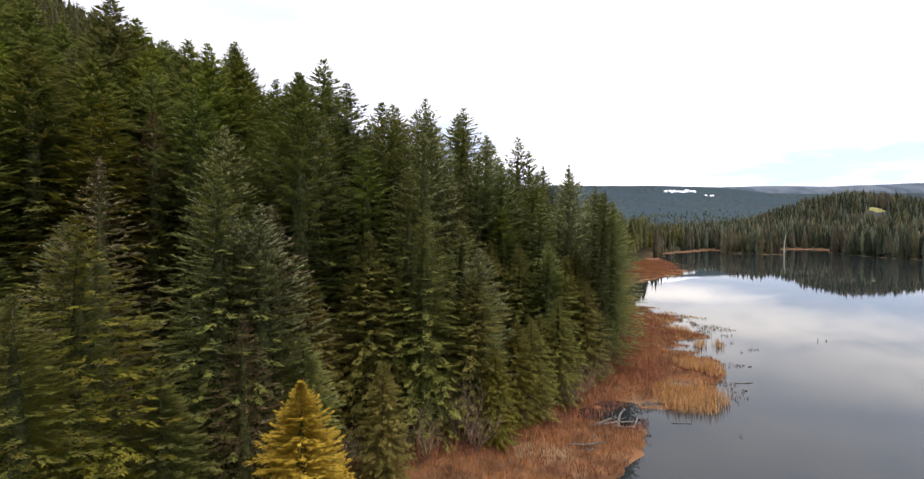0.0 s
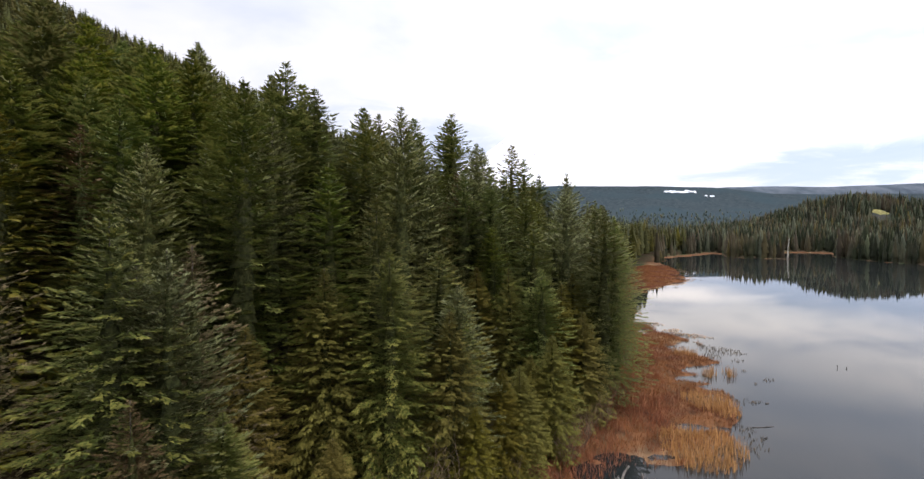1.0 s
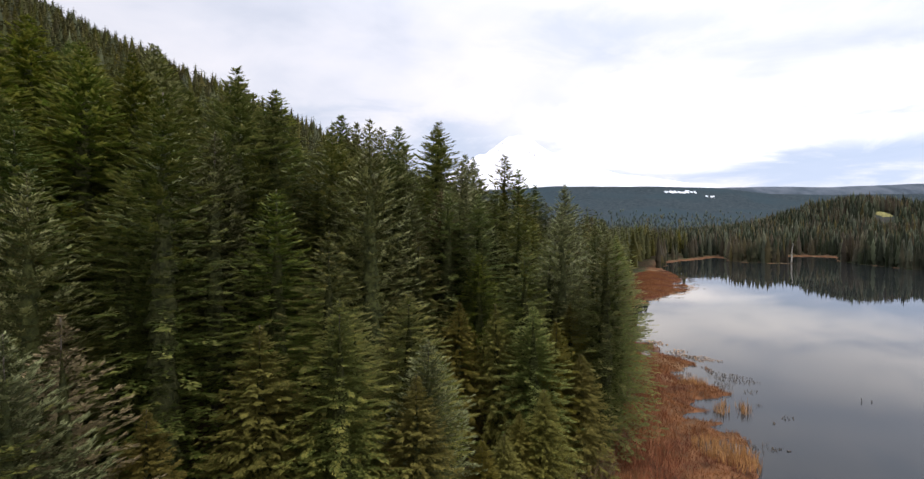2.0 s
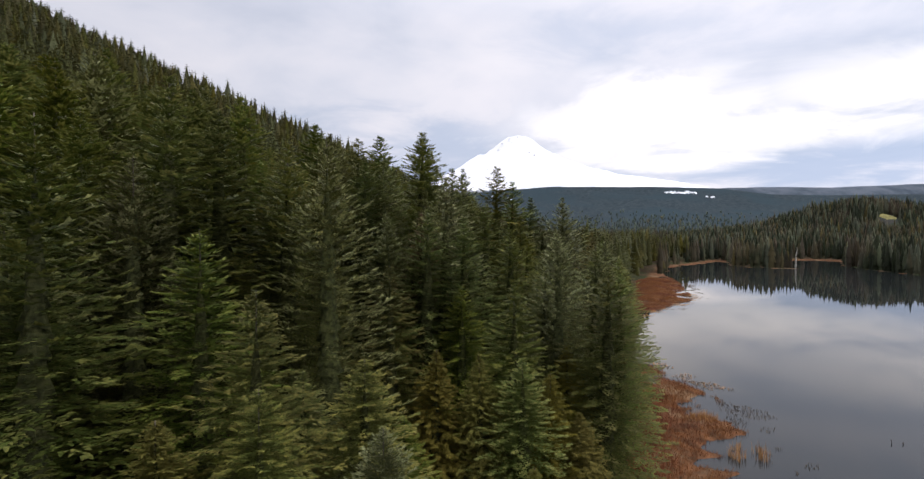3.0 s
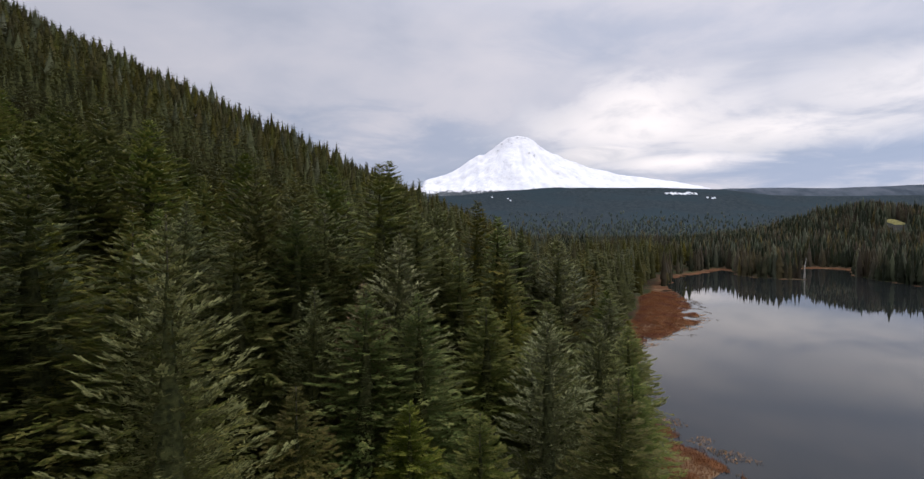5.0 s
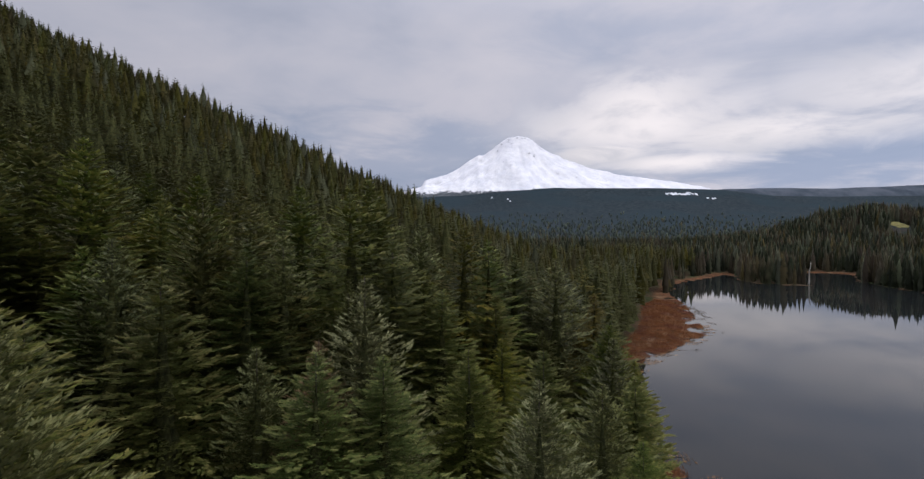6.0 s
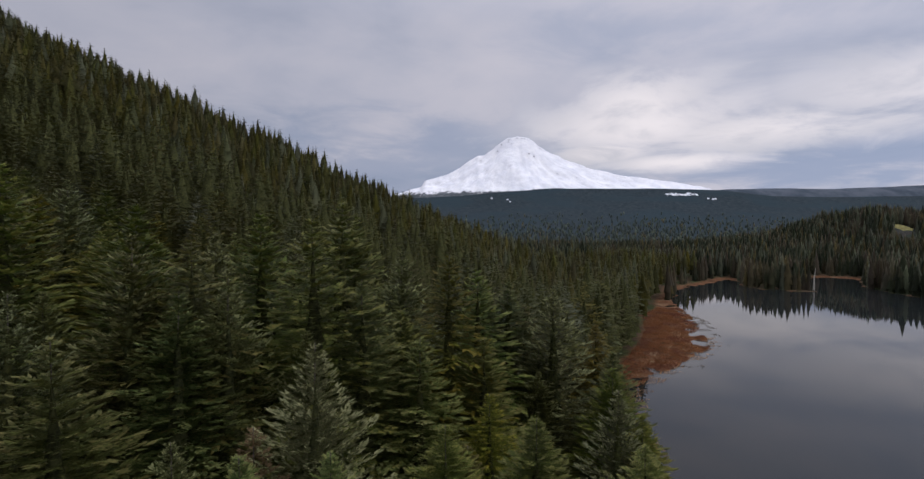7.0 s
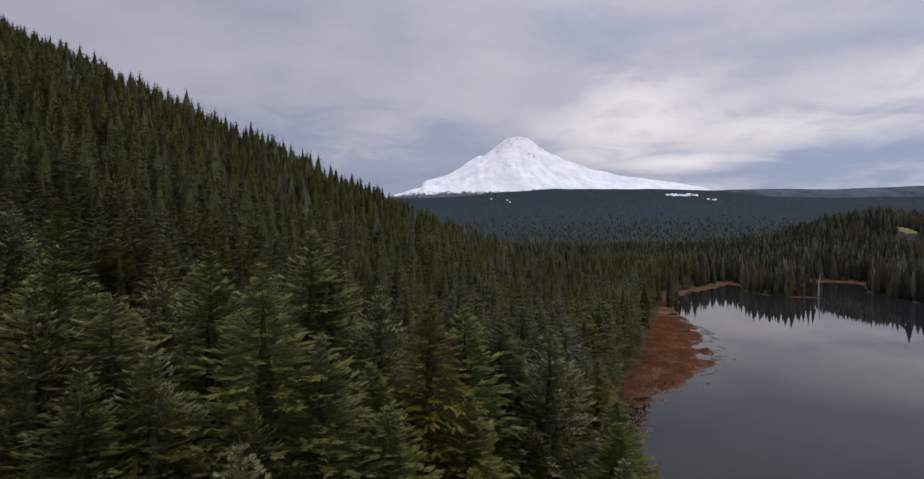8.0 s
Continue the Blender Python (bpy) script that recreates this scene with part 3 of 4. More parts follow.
KINDS = {
    # needles, lit tips, label, height, reach, start, gap, boughs, rise, droop, breadth, width of sprays, taper, hang,
    # upright
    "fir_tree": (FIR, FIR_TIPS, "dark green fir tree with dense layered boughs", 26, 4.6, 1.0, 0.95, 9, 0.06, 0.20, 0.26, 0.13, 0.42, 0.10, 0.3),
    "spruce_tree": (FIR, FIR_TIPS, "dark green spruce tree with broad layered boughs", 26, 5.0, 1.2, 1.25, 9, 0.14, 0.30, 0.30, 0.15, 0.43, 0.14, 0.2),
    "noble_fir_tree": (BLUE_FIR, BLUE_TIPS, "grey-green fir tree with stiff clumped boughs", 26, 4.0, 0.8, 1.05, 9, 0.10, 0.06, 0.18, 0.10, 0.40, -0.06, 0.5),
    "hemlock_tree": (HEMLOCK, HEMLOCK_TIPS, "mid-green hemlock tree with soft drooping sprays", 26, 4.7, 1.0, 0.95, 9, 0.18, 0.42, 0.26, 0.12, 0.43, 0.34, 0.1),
    "cedar_tree": (CEDAR, CEDAR, "yellow-green cedar tree with dense hanging sprays", 18, 3.7, 0.3, 0.55, 9, 0.25, 0.42, 0.22, 0.10, 0.36, 0.9, -0.2),
    "golden_cedar_tree": (GOLD_CEDAR, GOLD_CEDAR, "golden yellow young cedar tree on the shore", 12, 2.9, 0.2, 0.32, 15, 0.45, 0.45, 0.26, 0.085, 0.42, 0.5, 0.1),
    "thinning_fir_tree": (DRY_FIR, DRY_TIPS, "brown-grey thinning fir tree with sparse boughs", 22, 3.8, 0.8, 1.0, 7, 0.06, 0.16, 0.22, 0.085, 0.36, 0.08, 0.3),
}


def trunk_mesh(height, rng):
    pts, rad = [], []
    for k in range(7):
        q = k / 6
        pts.append((0.10 * math.sin(q * 5) * (1 - q), 0.10 * math.cos(q * 4) * (1 - q) - 0.1 * (1 - q), height * 0.99 * q - 0.6 * (1 - q)))
        rad.append(height * 0.0095 * (1 - q) ** 1.6 * (1.35 if k == 0 else 1) + 0.02)
    v, t = tube(pts, rad, 7)
    return mesh_of("trunk", v, t, BARK, True)


def make_tree(kind, seed, fine, full):
    """A conifer as trunk, inner crown and outer crown under an empty at its base; not full: bare below, as inside a stand."""
    mat, young, label, H, R, start, gap, per, rise, droop, ln, wd, taper, hang, upright = KINDS[kind]
    rng = random.Random(seed)
    R *= rng.uniform(0.92, 1.08)
    if not full:
        start = max(start, 0.16 * H)
    if fine:
        v, t, old = foliage(rng, H, R, start, gap * 0.76, per + 1, rise, droop, 62, ln * 1.05, wd * 2.1, taper, hang, upright)
    else:
        v, t, old = foliage(rng, H, R, start, gap * 0.80, per + 1, rise, droop, 30, ln * 1.05, wd * 3.6, taper, hang, upright)
    root = new(kind)
    root.empty_display_size = 1
    tagged(root, label, "tree", "conifers on the lake shore")
    put("trunk", trunk_mesh(H, rng), root)
    # core coloured darker to stand for shade between the boughs
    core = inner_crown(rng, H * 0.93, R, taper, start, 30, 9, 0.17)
    put("inner_crown", mesh_of("inner_crown", *core, SHADED_CORE), root, "inner crown darkened to imitate shade between the boughs")
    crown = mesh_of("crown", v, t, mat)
    # the second, lighter colour paints light onto the bough ends
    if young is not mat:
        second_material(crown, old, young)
    put("crown", crown, root)
    return root, H


# tops of the trees that stand out: x, y, top, kind
F, S, N, H, C, G, D = "fir_tree", "spruce_tree", "noble_fir_tree", "hemlock_tree", "cedar_tree", "golden_cedar_tree", "thinning_fir_tree"
# cedars of the bank
CEDARS = [
    (-8.4, 45, 20, C), (-12.7, 40.2, 16.5, C), (1, 46.2, 16.5, C), (5.1, 48.4, 11.3, C), (8.7, 55, 10.6, C), (3.4, 64, 18.6, C), (7.5, 63.4, 18.4, C), (16.5, 71.8, 17.3, C),
    (13.1, 63.7, 16.7, C), (-6, 37.5, 10, C), (-9, 27.5, 11.5, G), (3, 44.3, 9.5, C), (7, 50, 11, C), (10.8, 55.6, 12.5, C), (15.8, 63.4, 13.5, C),
]
# tall trees nearest the lake
FRONT_TREES = [
    (-16, 32.5, 24.2, H), (-14.8, 64.5, 39.2, F), (-5.3, 48.3, 25.8, H), (-0.6, 66.5, 25.7, H), (10.9, 61.8, 18.5, F), (-30, 66, 43.8, F), (-3.4, 44.7, 21.6, H), (-13.5, 30.5, 15, D),
    (-11, 34, 13, F), (-16.5, 27, 12, F), (-20, 26, 21, H), (-24, 33, 25, D), (-14, 37, 22, D), (-19.5, 21.5, 17.4, H), (-20, 42, 29, N), (-26, 48, 34, F),
    (-10, 52, 29, S), (-17, 56, 34, N), (-21, 66, 38, F), (-4.4, 60, 36, N), (10.5, 66.5, 24, S), (1.6, 48, 18.3, N), (-13.7, 33.6, 21.9, N), (-15.6, 34.6, 21.2, N),
    (-9.3, 64.7, 36.4, F),
]
# on the first rise
SLOPE_TREES = [
    (19.6, 69, 25.4, F), (-24, 73, 39.3, S), (2.1, 73.2, 31, S), (16.3, 74.6, 28.9, N), (6.3, 75.4, 30.3, F), (-2.2, 76.3, 30.7, N), (23.5, 77, 24, F), (1.3, 77.5, 30.9, D),
    (3.9, 79.8, 35, N), (21.5, 80, 27, N), (-15.2, 80.2, 37.8, N), (12, 82, 29, F), (-11.5, 86, 41.2, N), (18, 86, 28, S), (27, 88, 25, F), (-19.5, 88.1, 36.8, N),
    (1.4, 88.5, 33.9, N), (-8, 88.8, 41, H),
]
# further up the slope
UPPER_TREES = [
    (4.7, 92, 37.6, F), (9, 92, 32.5, S), (0.6, 92.4, 42.6, S), (26.5, 95, 27, N), (30, 97, 24, F), (-6.7, 98.6, 43.3, F), (14.6, 98.7, 31.1, F), (-45, 99, 42.5, F),
    (-12.3, 101.8, 41.3, N), (28.8, 102.5, 27, F), (20.4, 104, 21.2, F), (-26, 105, 42.7, F), (-37, 106, 46, N), (29.4, 106, 27.8, F), (21, 106.6, 25.3, N), (-1.3, 107, 44.8, S),
    (-7.6, 112.2, 40.2, N), (-30.5, 118.6, 36.1, N),
]
STANDING = CEDARS + FRONT_TREES + SLOPE_TREES + UPPER_TREES


def clear_of_path(x, y, top):
    for t, px, py, pz in PATH:
        if math.hypot(x - px, y - py) < 4.5 + 0.25 * max(0, top - pz) and top > pz - 3.0:
            return False
    return True


def grid_places(x0, x1, y0, y1, cell, seed):
    rng = np.random.default_rng(seed)
    gx, gy = np.meshgrid(np.arange(x0, x1, cell), np.arange(y0, y1, cell * 0.87))
    gx = gx + (np.arange(gx.shape[0]) % 2)[:, None] * cell / 2
    gx = gx + rng.uniform(-0.36, 0.36, gx.shape) * cell
    gy = gy + rng.uniform(-0.36, 0.36, gy.shape) * cell
    keep = rng.random(gx.shape) > 0.04
    return gx[keep], gy[keep]


def in_view(x, y, margin):
    """Ground that any point of the walk looks over, and a little round it."""
    return (y > 12) & (x > -0.96 * y - margin) & (x < 14 + 0.96 * y + margin)


def plant_near():
    protos = {}
    rng = random.Random(11)

    def tree(kind, fine, full, i):
        key = (kind, fine, full, i)
        if key not in protos:
            protos[key] = [*make_tree(kind, 100 + 7 * i + 31 * len(protos), fine, full), False]
        return protos[key]

    spots = []
    for x, y, top, kind in STANDING:
        spots.append((x, y, top, kind))
    gx, gy = grid_places(-130, 40, 14, 122, 6.0, 3)
    ok = in_view(gx, gy, 6) & (gx < edge(gy) - 1.0)
    g = land_height(gx, gy)
    for x, y, z in zip(gx[ok], gy[ok], g[ok]):
        if any((x - a) ** 2 + (y - b) ** 2 < 3.9 ** 2 for a, b, _, _ in STANDING):
            continue
        inland = edge(y) - x
        h = rng.choice((rng.uniform(24, 32), rng.uniform(14, 23))) + 3 * (y > 60) - 1.5 * (x < -40)
        if inland < 7 and rng.random() < 0.6:
            h = rng.uniform(10, 20)
        if y < 45:
            h = min(h, rng.uniform(15, 23) + 0.1 * inland)
        kind = rng.choices([F, S, N, H, C, D], [6, 4, 1.6, 4, 2.2 if inland < 12 else 0.2, 0.3])[0]
        top = z + h
        # trees towards the camera are lowered so that these tops stay in its view
        for a, b, t, _ in STANDING:
            if x > -14 and 0 < b - y < 16 and abs(a - x - 0.22 * (y - b)) < 3.5:
                top = min(top, t - 0.15 * (b - y) - 2.5)
        if top - z < 7:
            continue
        spots.append((x, y, top, kind))
    for x, y, top, kind in spots:
        z = float(land_height(np.array([x]), np.array([y]))[0])
        if not clear_of_path(x, y, top):
            top = min(top, min(pz for t, px, py, pz in PATH if math.hypot(x - px, y - py) < 9) - 4.5) if any(math.hypot(x - p[1], y - p[2]) < 9 for p in PATH) else top
            if top - z < 5 or not clear_of_path(x, y, top):
                continue
        near = min(math.hypot(x - px, y - py) for _, px, py, _ in PATH)
        fine = near < 38
        full = edge(y) - x < 10 or y < 46
        entry = tree(kind, fine, full, rng.randrange(2))
        root, H0, used = entry
        k = (top - z) / H0
        wide = k * rng.uniform(1.02, 1.22) * (1.22 if k < 0.75 else 1.08)
        m = Matrix.Translation((x, y, z)) @ Matrix.Rotation(rng.random() * 6.28, 4, "Z") @ Matrix.Rotation(rng.uniform(-0.025, 0.025), 4, "X")
        ob = root if not used else copy_thing(root, Matrix.Identity(4))
        entry[2] = True
        ob.matrix_basis = m @ Matrix.Diagonal((wide, wide, k, 1))
    return len(spots)


plant_near()


def scatter(templates, x, y, z, height, seed, wide=(1.1, 1.5)):
    """Many trees as one mesh of arrays."""
    rng = np.random.default_rng(seed)
    V, T, M, n = [], [], [], 0
    mark = rng.random(len(x))
    which = rng.integers(0, len(templates), len(x))
    for k, (tv, tt, h0) in enumerate(templates):
        sel = np.where(which == k)[0]
        if not len(sel):
            continue
        s = height[sel] / h0
        w = s * rng.uniform(*wide, len(sel))
        a = rng.uniform(0, 6.283, len(sel))
        ca, sa = np.cos(a)[:, None], np.sin(a)[:, None]
        vx = (tv[None, :, 0] * ca - tv[None, :, 1] * sa) * w[:, None] + x[sel][:, None]
        vy = (tv[None, :, 0] * sa + tv[None, :, 1] * ca) * w[:, None] + y[sel][:, None]
        vz = tv[None, :, 2] * s[:, None] + z[sel][:, None]
        V.append(np.stack([vx, vy, vz], 2).reshape(-1, 3))
        T.append((tt[None] + (np.arange(len(sel)) * len(tv))[:, None, None]).reshape(-1, 3) + n)
        M.append(np.repeat(mark[sel], len(tv)))
        n += len(sel) * len(tv)
    return np.concatenate(V), np.concatenate(T), np.concatenate(M)


def plant_far():
    rng = random.Random(5)
    # the slope behind the nearest trees
    def tree_shape(r, p, dr, gap, per, barbs, broad, wd, tiers, sides, fill, top, start=7.0):
        crown = needles(rng, 24, r, start, gap, per, 0.10, dr, barbs, broad, wd, p, 0.05, inner=0.4)[:2]
        return (*crown, 24, *inner_crown(rng, top, r, p, start - 3, tiers, sides, fill))

    near = [tree_shape(r, p, dr, 1.15, 9, 4, 0.30, 0.24, 12, 8, 0.36, 21.5) for r, p, dr in ((4.5, 0.36, 0.25), (3.9, 0.36, 0.1), (4.9, 0.40, 0.3), (3.8, 0.36, 0.05), (4.4, 0.38, 0.2))]
    mid = [tree_shape(r, p, dr, 1.8, 7, 2, 0.34, 0.36, 8, 7, 0.48, 22.4) for r, p, dr in ((4.5, 0.38, 0.25), (3.9, 0.36, 0.1), (4.9, 0.40, 0.3), (3.8, 0.36, 0.05), (4.4, 0.38, 0.2), (5.0, 0.41, 0.28))]
    far = [tree_shape(r, p, dr, 3.0, 5, 1, 0.5, 0.55, 5, 6, 0.58, 23.2, 11.0) for r, p, dr in ((4.2, 0.42, 0.3), (3.6, 0.38, 0.15), (4.6, 0.44, 0.4), (3.8, 0.40, 0.2))]
    dot = [(*inner_crown(rng, 24, r, p, 0.5, 5, 5, 0.85), 24) for r, p in ((3.0, 0.20), (2.4, 0.17), (3.5, 0.23), (2.7, 0.19))]
    speck = [(*inner_crown(rng, 24, 4.6, 0.6, 1.0, 3, 5, 1.0), 24)]

    def field(name, label, temps, x, y, ok, hlo, hhi, mat, seed, inside=SHADED_CORE, wide=(1.1, 1.4)):
        x, y = x[ok], y[ok]
        z = land_height(x, y) - 0.3
        r = np.random.default_rng(seed)
        shore = (y < 345) & (x > edge(y) - 12) & (x < edge(y))
        h = np.where(shore, r.uniform(23, 29, len(x)), r.uniform(hlo, hhi, len(x))) * (0.8 + 0.35 * fractal(x, y, 35, 2, 77)) * np.where(r.random(len(x)) < 0.06, 1.18, 1)
        v, t, m = scatter([k[:3] for k in temps], x, y, z, h, seed, wide)
        if len(temps[0]) == 3:
            me = mesh_of(name, v, t, mat)
        else:
            first = len(t)
            v2, t2, m2 = scatter([(k[3], k[4], 24) for k in temps], x, y, z, h, seed, wide)
            v, t = joined([(v, t), (v2, t2)])
            m = np.concatenate([m, m2])
            me = mesh_of(name, v, t, mat)
            # by default the cores take the colour darkened for shade
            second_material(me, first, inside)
        me.attributes.new("tint", "FLOAT", "POINT").data.foreach_set("value", m.astype(np.float32))
        tagged(put(name, me), label, "forest", kind="stuff")

    x, y = grid_places(-330, 100, 115, 168, 6.9, 8)
    ok = in_view(x, y, 8) & (x < edge(y) - 1.5) & ((y > 121) | (x < -128))
    field("lower_hillside_forest", "mixed green conifers on the slope above the lake", near, x, y, ok, 17, 28, FOREST, 1, wide=(1.15, 1.5))
    x, y = grid_places(-330, 100, 168, 240, 6.6, 14)
    ok = in_view(x, y, 8) & (x < edge(y) - 1.5)
    field("hillside_forest", "dense dark green conifers on the slope above the lake", mid, x, y, ok, 18, 28, FOREST, 7, wide=(1.1, 1.45))
    x, y = grid_places(-460, 230, 240, 470, 6.0, 9)
    ok = in_view(x, y, 10) & (x < edge(y) - 1.5) & (lake_distance(x, y) > 3) & (y < 378 + 0.6 * (x + 60).clip(0, 200))
    field("upper_hillside_forest", "dense conifers along the hill's shoulder and ridge", far, x, y, ok, 18, 27, FOREST, 2, FOREST, (1.0, 1.3))
    x, y = grid_places(-60, 900, 250, 800, 4.9, 10)
    d = lake_distance(x, y)
    thin = (d < 26) | (knoll(x, y) > 3) | (np.random.default_rng(6).random(x.shape) < 0.5)
    # the treeless strip is stretched along the camera's line of sight to the meadow
    clearing = thin & ((x > 200) | (y > 335)) & ((((x - 483) * 0.64 + (y - 577) * 0.77) / 40) ** 2 + (((x - 483) * 0.77 - (y - 577) * 0.64) / 10) ** 2 > 1)
    ok = (x < 10 + 0.97 * y) & (d > 1.8 + 8 * orange_bank(x, y)) & ((x > edge(np.minimum(y, 450)) + 2) | (y > 470)) & clearing
    field("far_shore_forest", "conifers along the far lake shore and wooded knoll", dot, x, y, ok, 14, 23, FAR_FOREST, 3)
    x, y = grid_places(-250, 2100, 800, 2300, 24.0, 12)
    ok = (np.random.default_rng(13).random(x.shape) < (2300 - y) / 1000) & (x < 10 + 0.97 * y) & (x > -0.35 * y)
    field("valley_forest", "distant conifers covering the valley floor", speck, x, y, ok, 10, 14, HAZY_VALLEY, 4, wide=(1.1, 1.5))


plant_far()


# ---- marsh, reeds, shrubs ----
def blades(x, y, z, per, tall, spread, width, seed, lean=0.35):
    """Tufts of narrow blades, one mesh."""
    r = np.random.default_rng(seed)
    n = len(x) * per
    bx = np.repeat(x, per) + r.normal(0, spread, n)
    by = np.repeat(y, per) + r.normal(0, spread, n)
    bz = np.repeat(z, per) - 0.08
    h = np.repeat(tall, per) * r.uniform(0.6, 1.2, n)
    a = r.uniform(0, 6.283, n)
    la, ll = r.uniform(0, 6.283, n), r.uniform(0, lean, n) * h
    w = width * r.uniform(0.6, 1.4, n)
    p0 = np.stack([bx - np.cos(a) * w, by - np.sin(a) * w, bz], 1)
    p1 = np.stack([bx + np.cos(a) * w, by + np.sin(a) * w, bz], 1)
    p2 = np.stack([bx + np.cos(la) * ll, by + np.sin(la) * ll, bz + h], 1)
    return np.stack([p0, p1, p2], 1).reshape(-1, 3), np.arange(3 * n).reshape(-1, 3)


def marsh_places(cell, seed, x0=-30, x1=125, y0=30, y1=305):
    x, y = grid_places(x0, x1, y0, y1, cell, seed)
    d = lake_distance(x, y)
    ok = (d > -2) & (x > edge(y) - 1.5) & in_view(x, y, 2)
    return x[ok], y[ok], d[ok]


def plant_marsh():
    x, y, d = marsh_places(0.46, 31)
    z = land_height(x, y)
    dry = z > 0.02
    x, y, z, d = x[dry], y[dry], z[dry], d[dry]
    tall = 0.35 + 0.6 * fractal(x, y, 3, 3, 61)
    v, t = blades(x, y, z, 5, tall, 0.24, 0.036, 1, 0.7)
    tagged(put("sedge", mesh_of("sedge", v, t, SEDGE)), "rust-brown dried sedge covering the marshy banks", "grass", kind="stuff")
    # taller straw-coloured reeds along the water
    x, y, d = marsh_places(0.5, 32)
    z = land_height(x, y)
    near = np.exp(-(((x - 26.5) / 4.2) ** 2 + ((y - 57.5) / 5.5) ** 2)) + np.exp(-(((x - 34) / 3) ** 2 + ((y - 70) / 5) ** 2)) + 0.7 * np.exp(-(((x - 42) / 4) ** 2 + ((y - 96) / 3) ** 2)) + 0.7 * np.exp(-(((x - 42) / 4) ** 2 + ((y - 84) / 3) ** 2))
    ok = (near + 0.5 * (fractal(x, y, 5, 2, 15) - 0.5) > 0.42) & (z > -0.35)
    x, y, z = x[ok], y[ok], np.maximum(z[ok], -0.1)
    v, t = blades(x, y, z, 4, 1.0 + 0.7 * fractal(x, y, 3, 2, 62), 0.22, 0.045, 2, 0.3)
    tagged(put("reeds", mesh_of("reeds", v, t, REED)), "straw-coloured dried reeds standing at the water's edge", "reeds", kind="stuff")
    # thin stems standing in the shallows
    x, y = grid_places(14, 125, 46, 305, 0.75, 33)
    d = lake_distance(x, y)
    f = fractal(x, y, 4.5, 3, 70)
    ok = (d < 1.0) & (d > -6.5) & (f > 0.50 - 0.035 * d) & (x > edge(y)) & ~((y > 128) & (y < 196))
    x, y = x[ok], y[ok]
    v, t = blades(x, y, np.zeros(len(x)), 4, np.full(len(x), 0.42), 0.22, 0.045, 3, 0.7)
    tagged(put("water_stems", mesh_of("water_stems", v, t, STEM)), "dark withered stems standing in shallow water", "reeds", kind="stuff")
    # pale flattened strands afloat round the sedge point
    x, y = grid_places(30, 110, 105, 240, 0.7, 35)
    d = lake_distance(x, y)
    f = fractal(x * 0.7, y * 1.8, 4.0, 3, 71)
    ok = (d < 0.3) & (d > -4.0) & (f > 0.48 - 0.03 * d) & (x > edge(y))
    v, t = blades(x[ok], y[ok], np.full(ok.sum(), 0.06), 4, np.full(ok.sum(), 0.30), 0.25, 0.05, 5, 2.2)
    tagged(put("floating_straw", mesh_of("floating_straw", v, t, REED)), "pale flattened straw afloat round the sedge bank", "straw", kind="stuff")
    # low red shrubs between the trees and the sedge
    x, y = grid_places(-30, 60, 36, 135, 0.85, 34)
    off = x - edge(y)
    ok = (off > -3) & (off < 5.5) & (lake_distance(x, y) > 1.5) & (fractal(x, y, 5, 2, 81) > 0.40)
    x, y = x[ok], y[ok]
    v, t = blades(x, y, land_height(x, y), 9, 0.8 + 1.0 * fractal(x, y, 4, 2, 82), 0.33, 0.03, 4, 0.55)
    tagged(put("red_shrubs", mesh_of("red_shrubs", v, t, RED_TWIG)), "low reddish leafless shrubs along the bank", "shrubs", kind="stuff")


plant_marsh()


def make_shrub(seed, height):
    """A leafless shrub: forking stems from one foot."""
    rng = random.Random(seed)
    pieces = []

    def grow(p, d, length, rad, depth):
        pts, rads = [p], [rad]
        q = Vector(p)
        for k in range(3):
            d = (d + Vector((rng.uniform(-1, 1), rng.uniform(-1, 1), rng.uniform(-0.2, 0.5))) * 0.22).normalized()
            q = q + d * length / 3
            pts.append(q.copy())
            rads.append(rad * (1 - 0.25 * (k + 1)))
        pieces.append(tube(pts, rads, 3))
        if depth:
            for k in range(4):
                s = pts[1 + k % 3]
                side = (d + Vector((rng.uniform(-1, 1), rng.uniform(-1, 1), rng.uniform(-0.1, 0.7))) * 0.8).normalized()
                grow(s, side, length * rng.uniform(0.45, 0.7), rad * 0.55, depth - 1)

    for k in range(9):
        a = k * 0.7 + rng.random()
        grow(Vector((0.1 * math.cos(a), 0.1 * math.sin(a), -0.1)), Vector((0.4 * math.cos(a), 0.4 * math.sin(a), 1)).normalized(), height * rng.uniform(0.5, 0.8), 0.035, 2)
    return joined(pieces)


shrub_meshes = [mesh_of("bare_shrub", *make_shrub(s, 4.0), TWIG) for s in (1, 2, 3)]
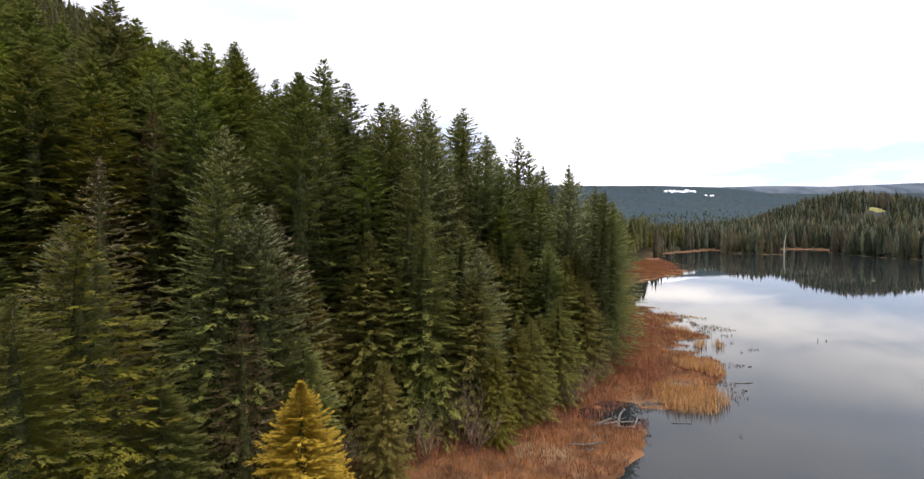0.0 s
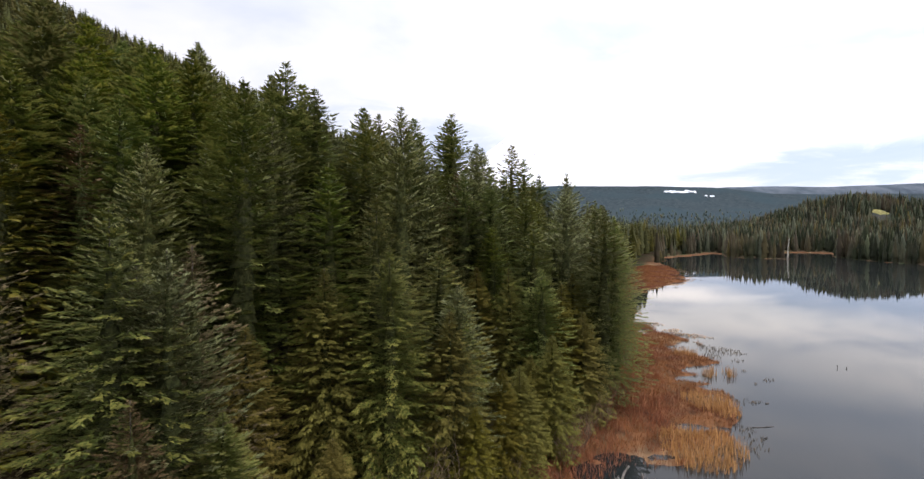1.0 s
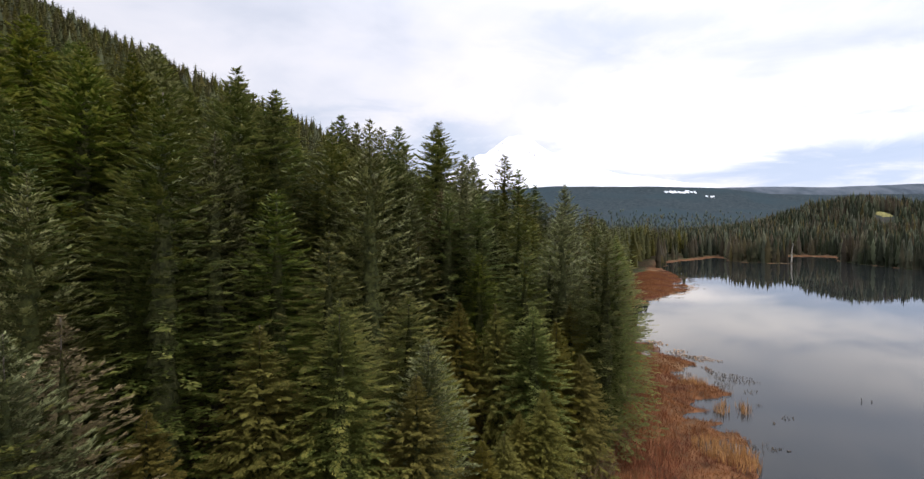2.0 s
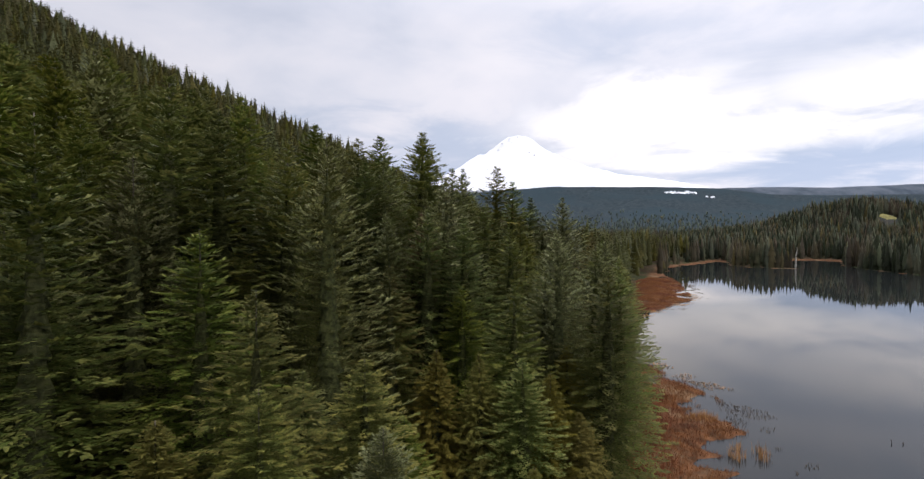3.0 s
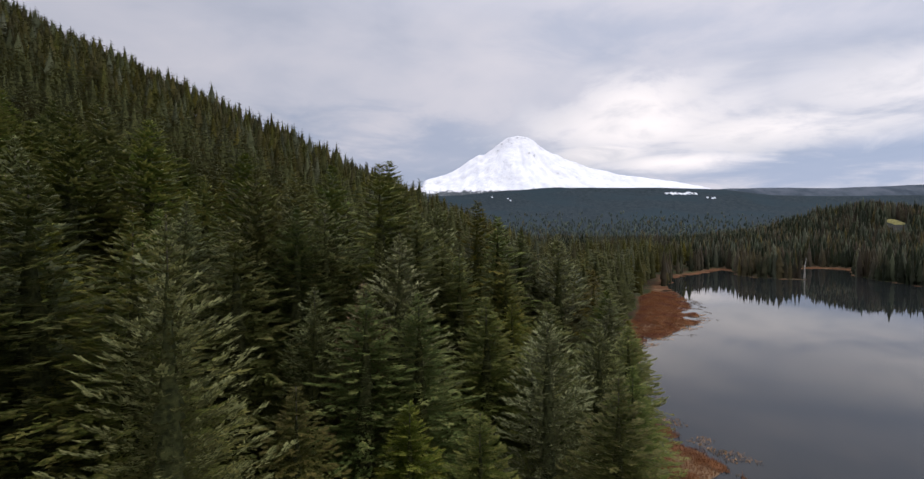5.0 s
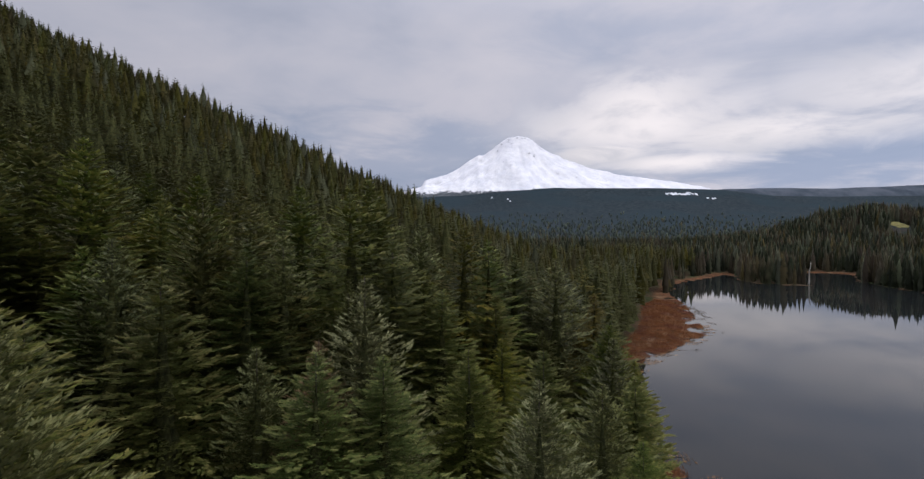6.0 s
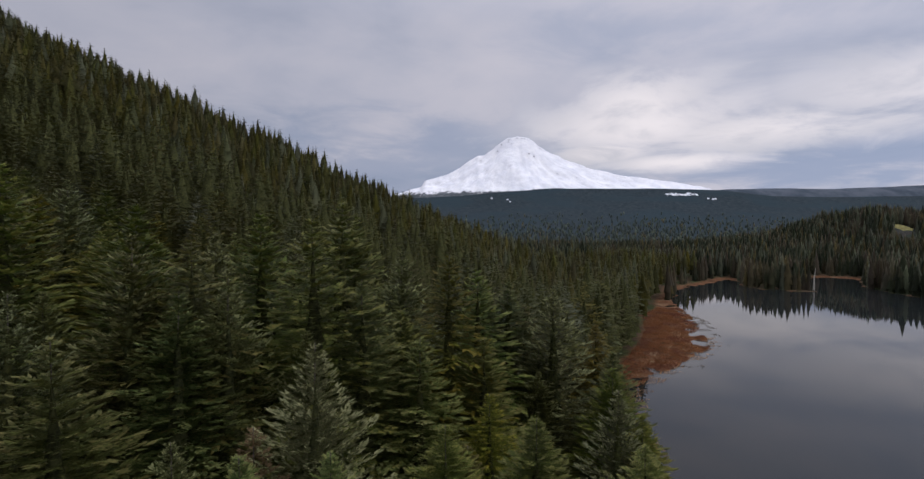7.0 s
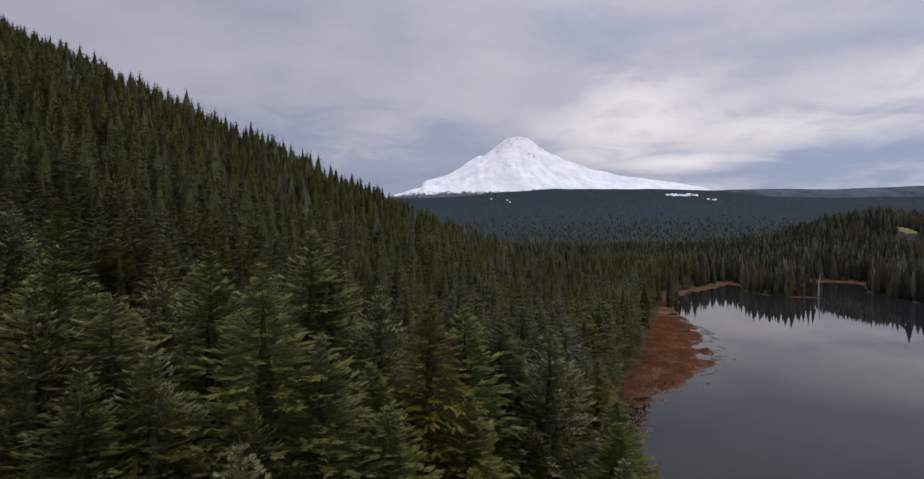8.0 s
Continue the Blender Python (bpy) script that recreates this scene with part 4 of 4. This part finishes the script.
for k, (x, y, s) in enumerate([(-5.5, 40.5, 0.8), (-3, 41, 1.0), (0, 43.5, 1.45), (2.5, 44.5, 1.2), (6, 47.5, 0.8), (12, 54, 1.0), (14.5, 58, 1.1), (18, 62, 0.9), (-9, 38.5, 0.8), (22, 70, 0.8), (27.5, 84, 0.8), (1.2, 42.4, 1.0)]):
    ob = put("bare_shrub", shrub_meshes[k % 3])
    z = float(land_height(np.array([x]), np.array([y]))[0])
    ob.matrix_basis = pose(x, y, z, 0, 0, k * 67) @ Matrix.Diagonal((s, s, s, 1))
    tagged(ob, "brown leafless shrub at the edge of the trees", "shrub", "bare shrubs on the bank")


# ---- logs and stumps ----
def log(name, x, y, length, heading, radius, mat, label, z=0.0, tilt=0.0, seed=1, category="log", group="", bent=0.04, forks=3):
    rng = random.Random(seed)
    pts, rad = [], []
    for k in range(8):
        q = k / 7 - 0.5
        pts.append((q * length, bent * length * math.sin(q * 4 + seed), 0.02 * rng.uniform(-1, 1)))
        rad.append(radius * (1.0 - 0.45 * (q + 0.5)) * rng.uniform(0.9, 1.1))
    pieces = [tube(pts, rad, 8)]
    for k in range(forks):
        q = rng.uniform(-0.3, 0.4)
        a = rng.uniform(0.4, 2.7)
        s = Vector((q * length, 0, 0))
        e = s + Vector((0.3, math.cos(a), math.sin(a))) * radius * rng.uniform(2, 4.5)
        pieces.append(tube([s, (s + e) / 2, e], [radius * 0.3, radius * 0.22, radius * 0.12], 5))
    v, t = joined(pieces)
    ob = put(name, mesh_of(name, v, t, mat, True))
    ob.matrix_basis = pose(x, y, z, 0, tilt, heading)
    return tagged(ob, label, category, group)


LOGS = [(14.5, 50.5, 4.5, 35, 0.20), (16.6, 51.5, 5.0, 62, 0.18), (15.8, 50.0, 3.8, 20, 0.15), (13.2, 48.0, 3.2, 8, 0.17), (17.8, 50.6, 4.0, 70, 0.13),
        (12.0, 45.3, 6.0, 12, 0.14), (9.8, 43.5, 5.0, 18, 0.13), (16.0, 49.0, 2.6, -20, 0.12), (12.6, 47.0, 2.2, 100, 0.15)]
for k, (x, y, ln, hd, r) in enumerate(LOGS):
    log("fallen_log", x, y, ln, hd, r, GREY_WOOD, "weathered grey log lying in the shallows", 0.14 + 0.05 * (k % 3), random.Random(k).uniform(-3, 3), k, "log", "logs in the shallows")
for k, (x, y, ln, hd, r) in enumerate([(36.5, 63.6, 2.6, 5, 0.06), (22.5, 50.4, 2.0, -12, 0.05), (46.5, 125.6, 4.0, -6, 0.08), (43.6, 124.6, 3.5, 14, 0.16), (41.5, 126, 4.0, -25, 0.18)]):
    log("floating_branch", x, y, ln, hd, r, DARK_WOOD, "dark waterlogged branch floating by the bank", 0.03, 0, 30 + k, "branch", "branches in the water")
for k, (x, y) in enumerate([(41.6, 71.2), (35.0, 60.6)]):
    log("driftwood", x, y, 0.42, 40 * k, 0.13, DARK_WOOD, "small dark piece of driftwood on the lake", 0.03, 0, 50 + k, "driftwood", "driftwood on the lake", forks=0)
for k, (x, y, h) in enumerate([(63.2, 87.6, 0.5), (64.4, 87.2, 0.3), (48.3, 141.5, 0.9), (50.5, 141.0, 0.7), (52.0, 150.5, 0.5), (43.2, 133.0, 2.0)]):
    log("stake", x, y, h + 0.6, 0, 0.06 if h < 1 else 0.14, DARK_WOOD, "dark wooden stake standing in the lake", h / 2 - 0.3, 80 + 4 * (k % 3), 70 + k, "stake", "stakes in the lake", 0.01, forks=0 if h < 1 else 3)


SILVER_WOOD = material("silvered_dead_wood", (0.26, 0.24, 0.20), (0.50, 0.47, 0.41), 4.0, 0.85, bump=0.4)


def build_snag():
    rng = random.Random(4)
    root = tagged(new("dead_tree"), "tall bare grey dead tree standing at the shore", "tree")
    pts = [(0.05 * k * math.sin(k), 0, 15.5 * k / 9 - 0.5) for k in range(10)]
    v, t = tube(pts, [0.62 * (1 - 0.8 * k / 9) for k in range(10)], 8)
    put("trunk", mesh_of("trunk", v, t, SILVER_WOOD, True), root)
    for k in range(12):
        z = rng.uniform(5, 14)
        a = rng.uniform(0, 6.28)
        ln = rng.uniform(0.5, 1.6) * (1.3 - z / 22)
        s = Vector((0, 0, z))
        e = s + Vector((math.cos(a), math.sin(a), rng.uniform(-0.1, 0.4))) * ln
        v, t = tube([s, (s + e) / 2 + Vector((0, 0, 0.08)), e], [0.09, 0.06, 0.03], 5)
        put("branch", mesh_of("branch", v, t, GREY_WOOD, True), root)
    root.matrix_basis = pose(247, 380, 0, 0, 3.5, 0)


build_snag()


# ---- far clearings ----
def drape(name, cx, cy, rx, ry, lift, mat, label, seed):
    """An uneven patch lying on the land."""
    n = 16
    rng = random.Random(seed)
    pts = [(cx, cy)]
    rim = [rng.uniform(0.65, 1.1) for _ in range(n)]
    for ring in (0.5, 1.0):
        for k in range(n):
            a = 2 * math.pi * k / n
            pts.append((cx + rx * ring * rim[k] * math.cos(a), cy + ry * ring * rim[k] * math.sin(a)))
    p = np.array(pts)
    z = land_height(p[:, 0], p[:, 1]) + lift
    z[n + 1:] -= lift * 1.5
    t = []
    for k in range(n):
        j = (k + 1) % n
        t += [(0, 1 + k, 1 + j), (1 + k, 1 + n + k, 1 + n + j), (1 + k, 1 + n + j, 1 + j)]
    ob = put(name, mesh_of(name, np.column_stack([p, z]), t, mat, True))
    tagged(ob, label, "clearing", kind="structure")


drape("meadow", 500, 600, 10, 15, 1.2, MEADOW, "yellowed grassy clearing on the wooded knoll", 3)
PATCH_SNOW = material("patchy_snow", (0.55, 0.57, 0.60), (0.80, 0.81, 0.83), 0.02, 0.7)
flecks = random.Random(9)
for k in range(22):
    x = 1165 + 175 * (k + flecks.random()) / 22
    drape("snow_field", x, 2860 + flecks.uniform(-28, 24), flecks.uniform(4, 13), flecks.uniform(8, 24), 4, PATCH_SNOW, "snow-covered clearing among the ridge's woods", 10 + k)
for k, (x, y) in enumerate([(1350, 2745), (1372, 2735), (1392, 2750), (270, 2700), (262, 2760), (180, 2840)]):
    drape("snow_field", x, y, 7, 11, 4, PATCH_SNOW, "snow-covered clearing among the ridge's woods", 60 + k)
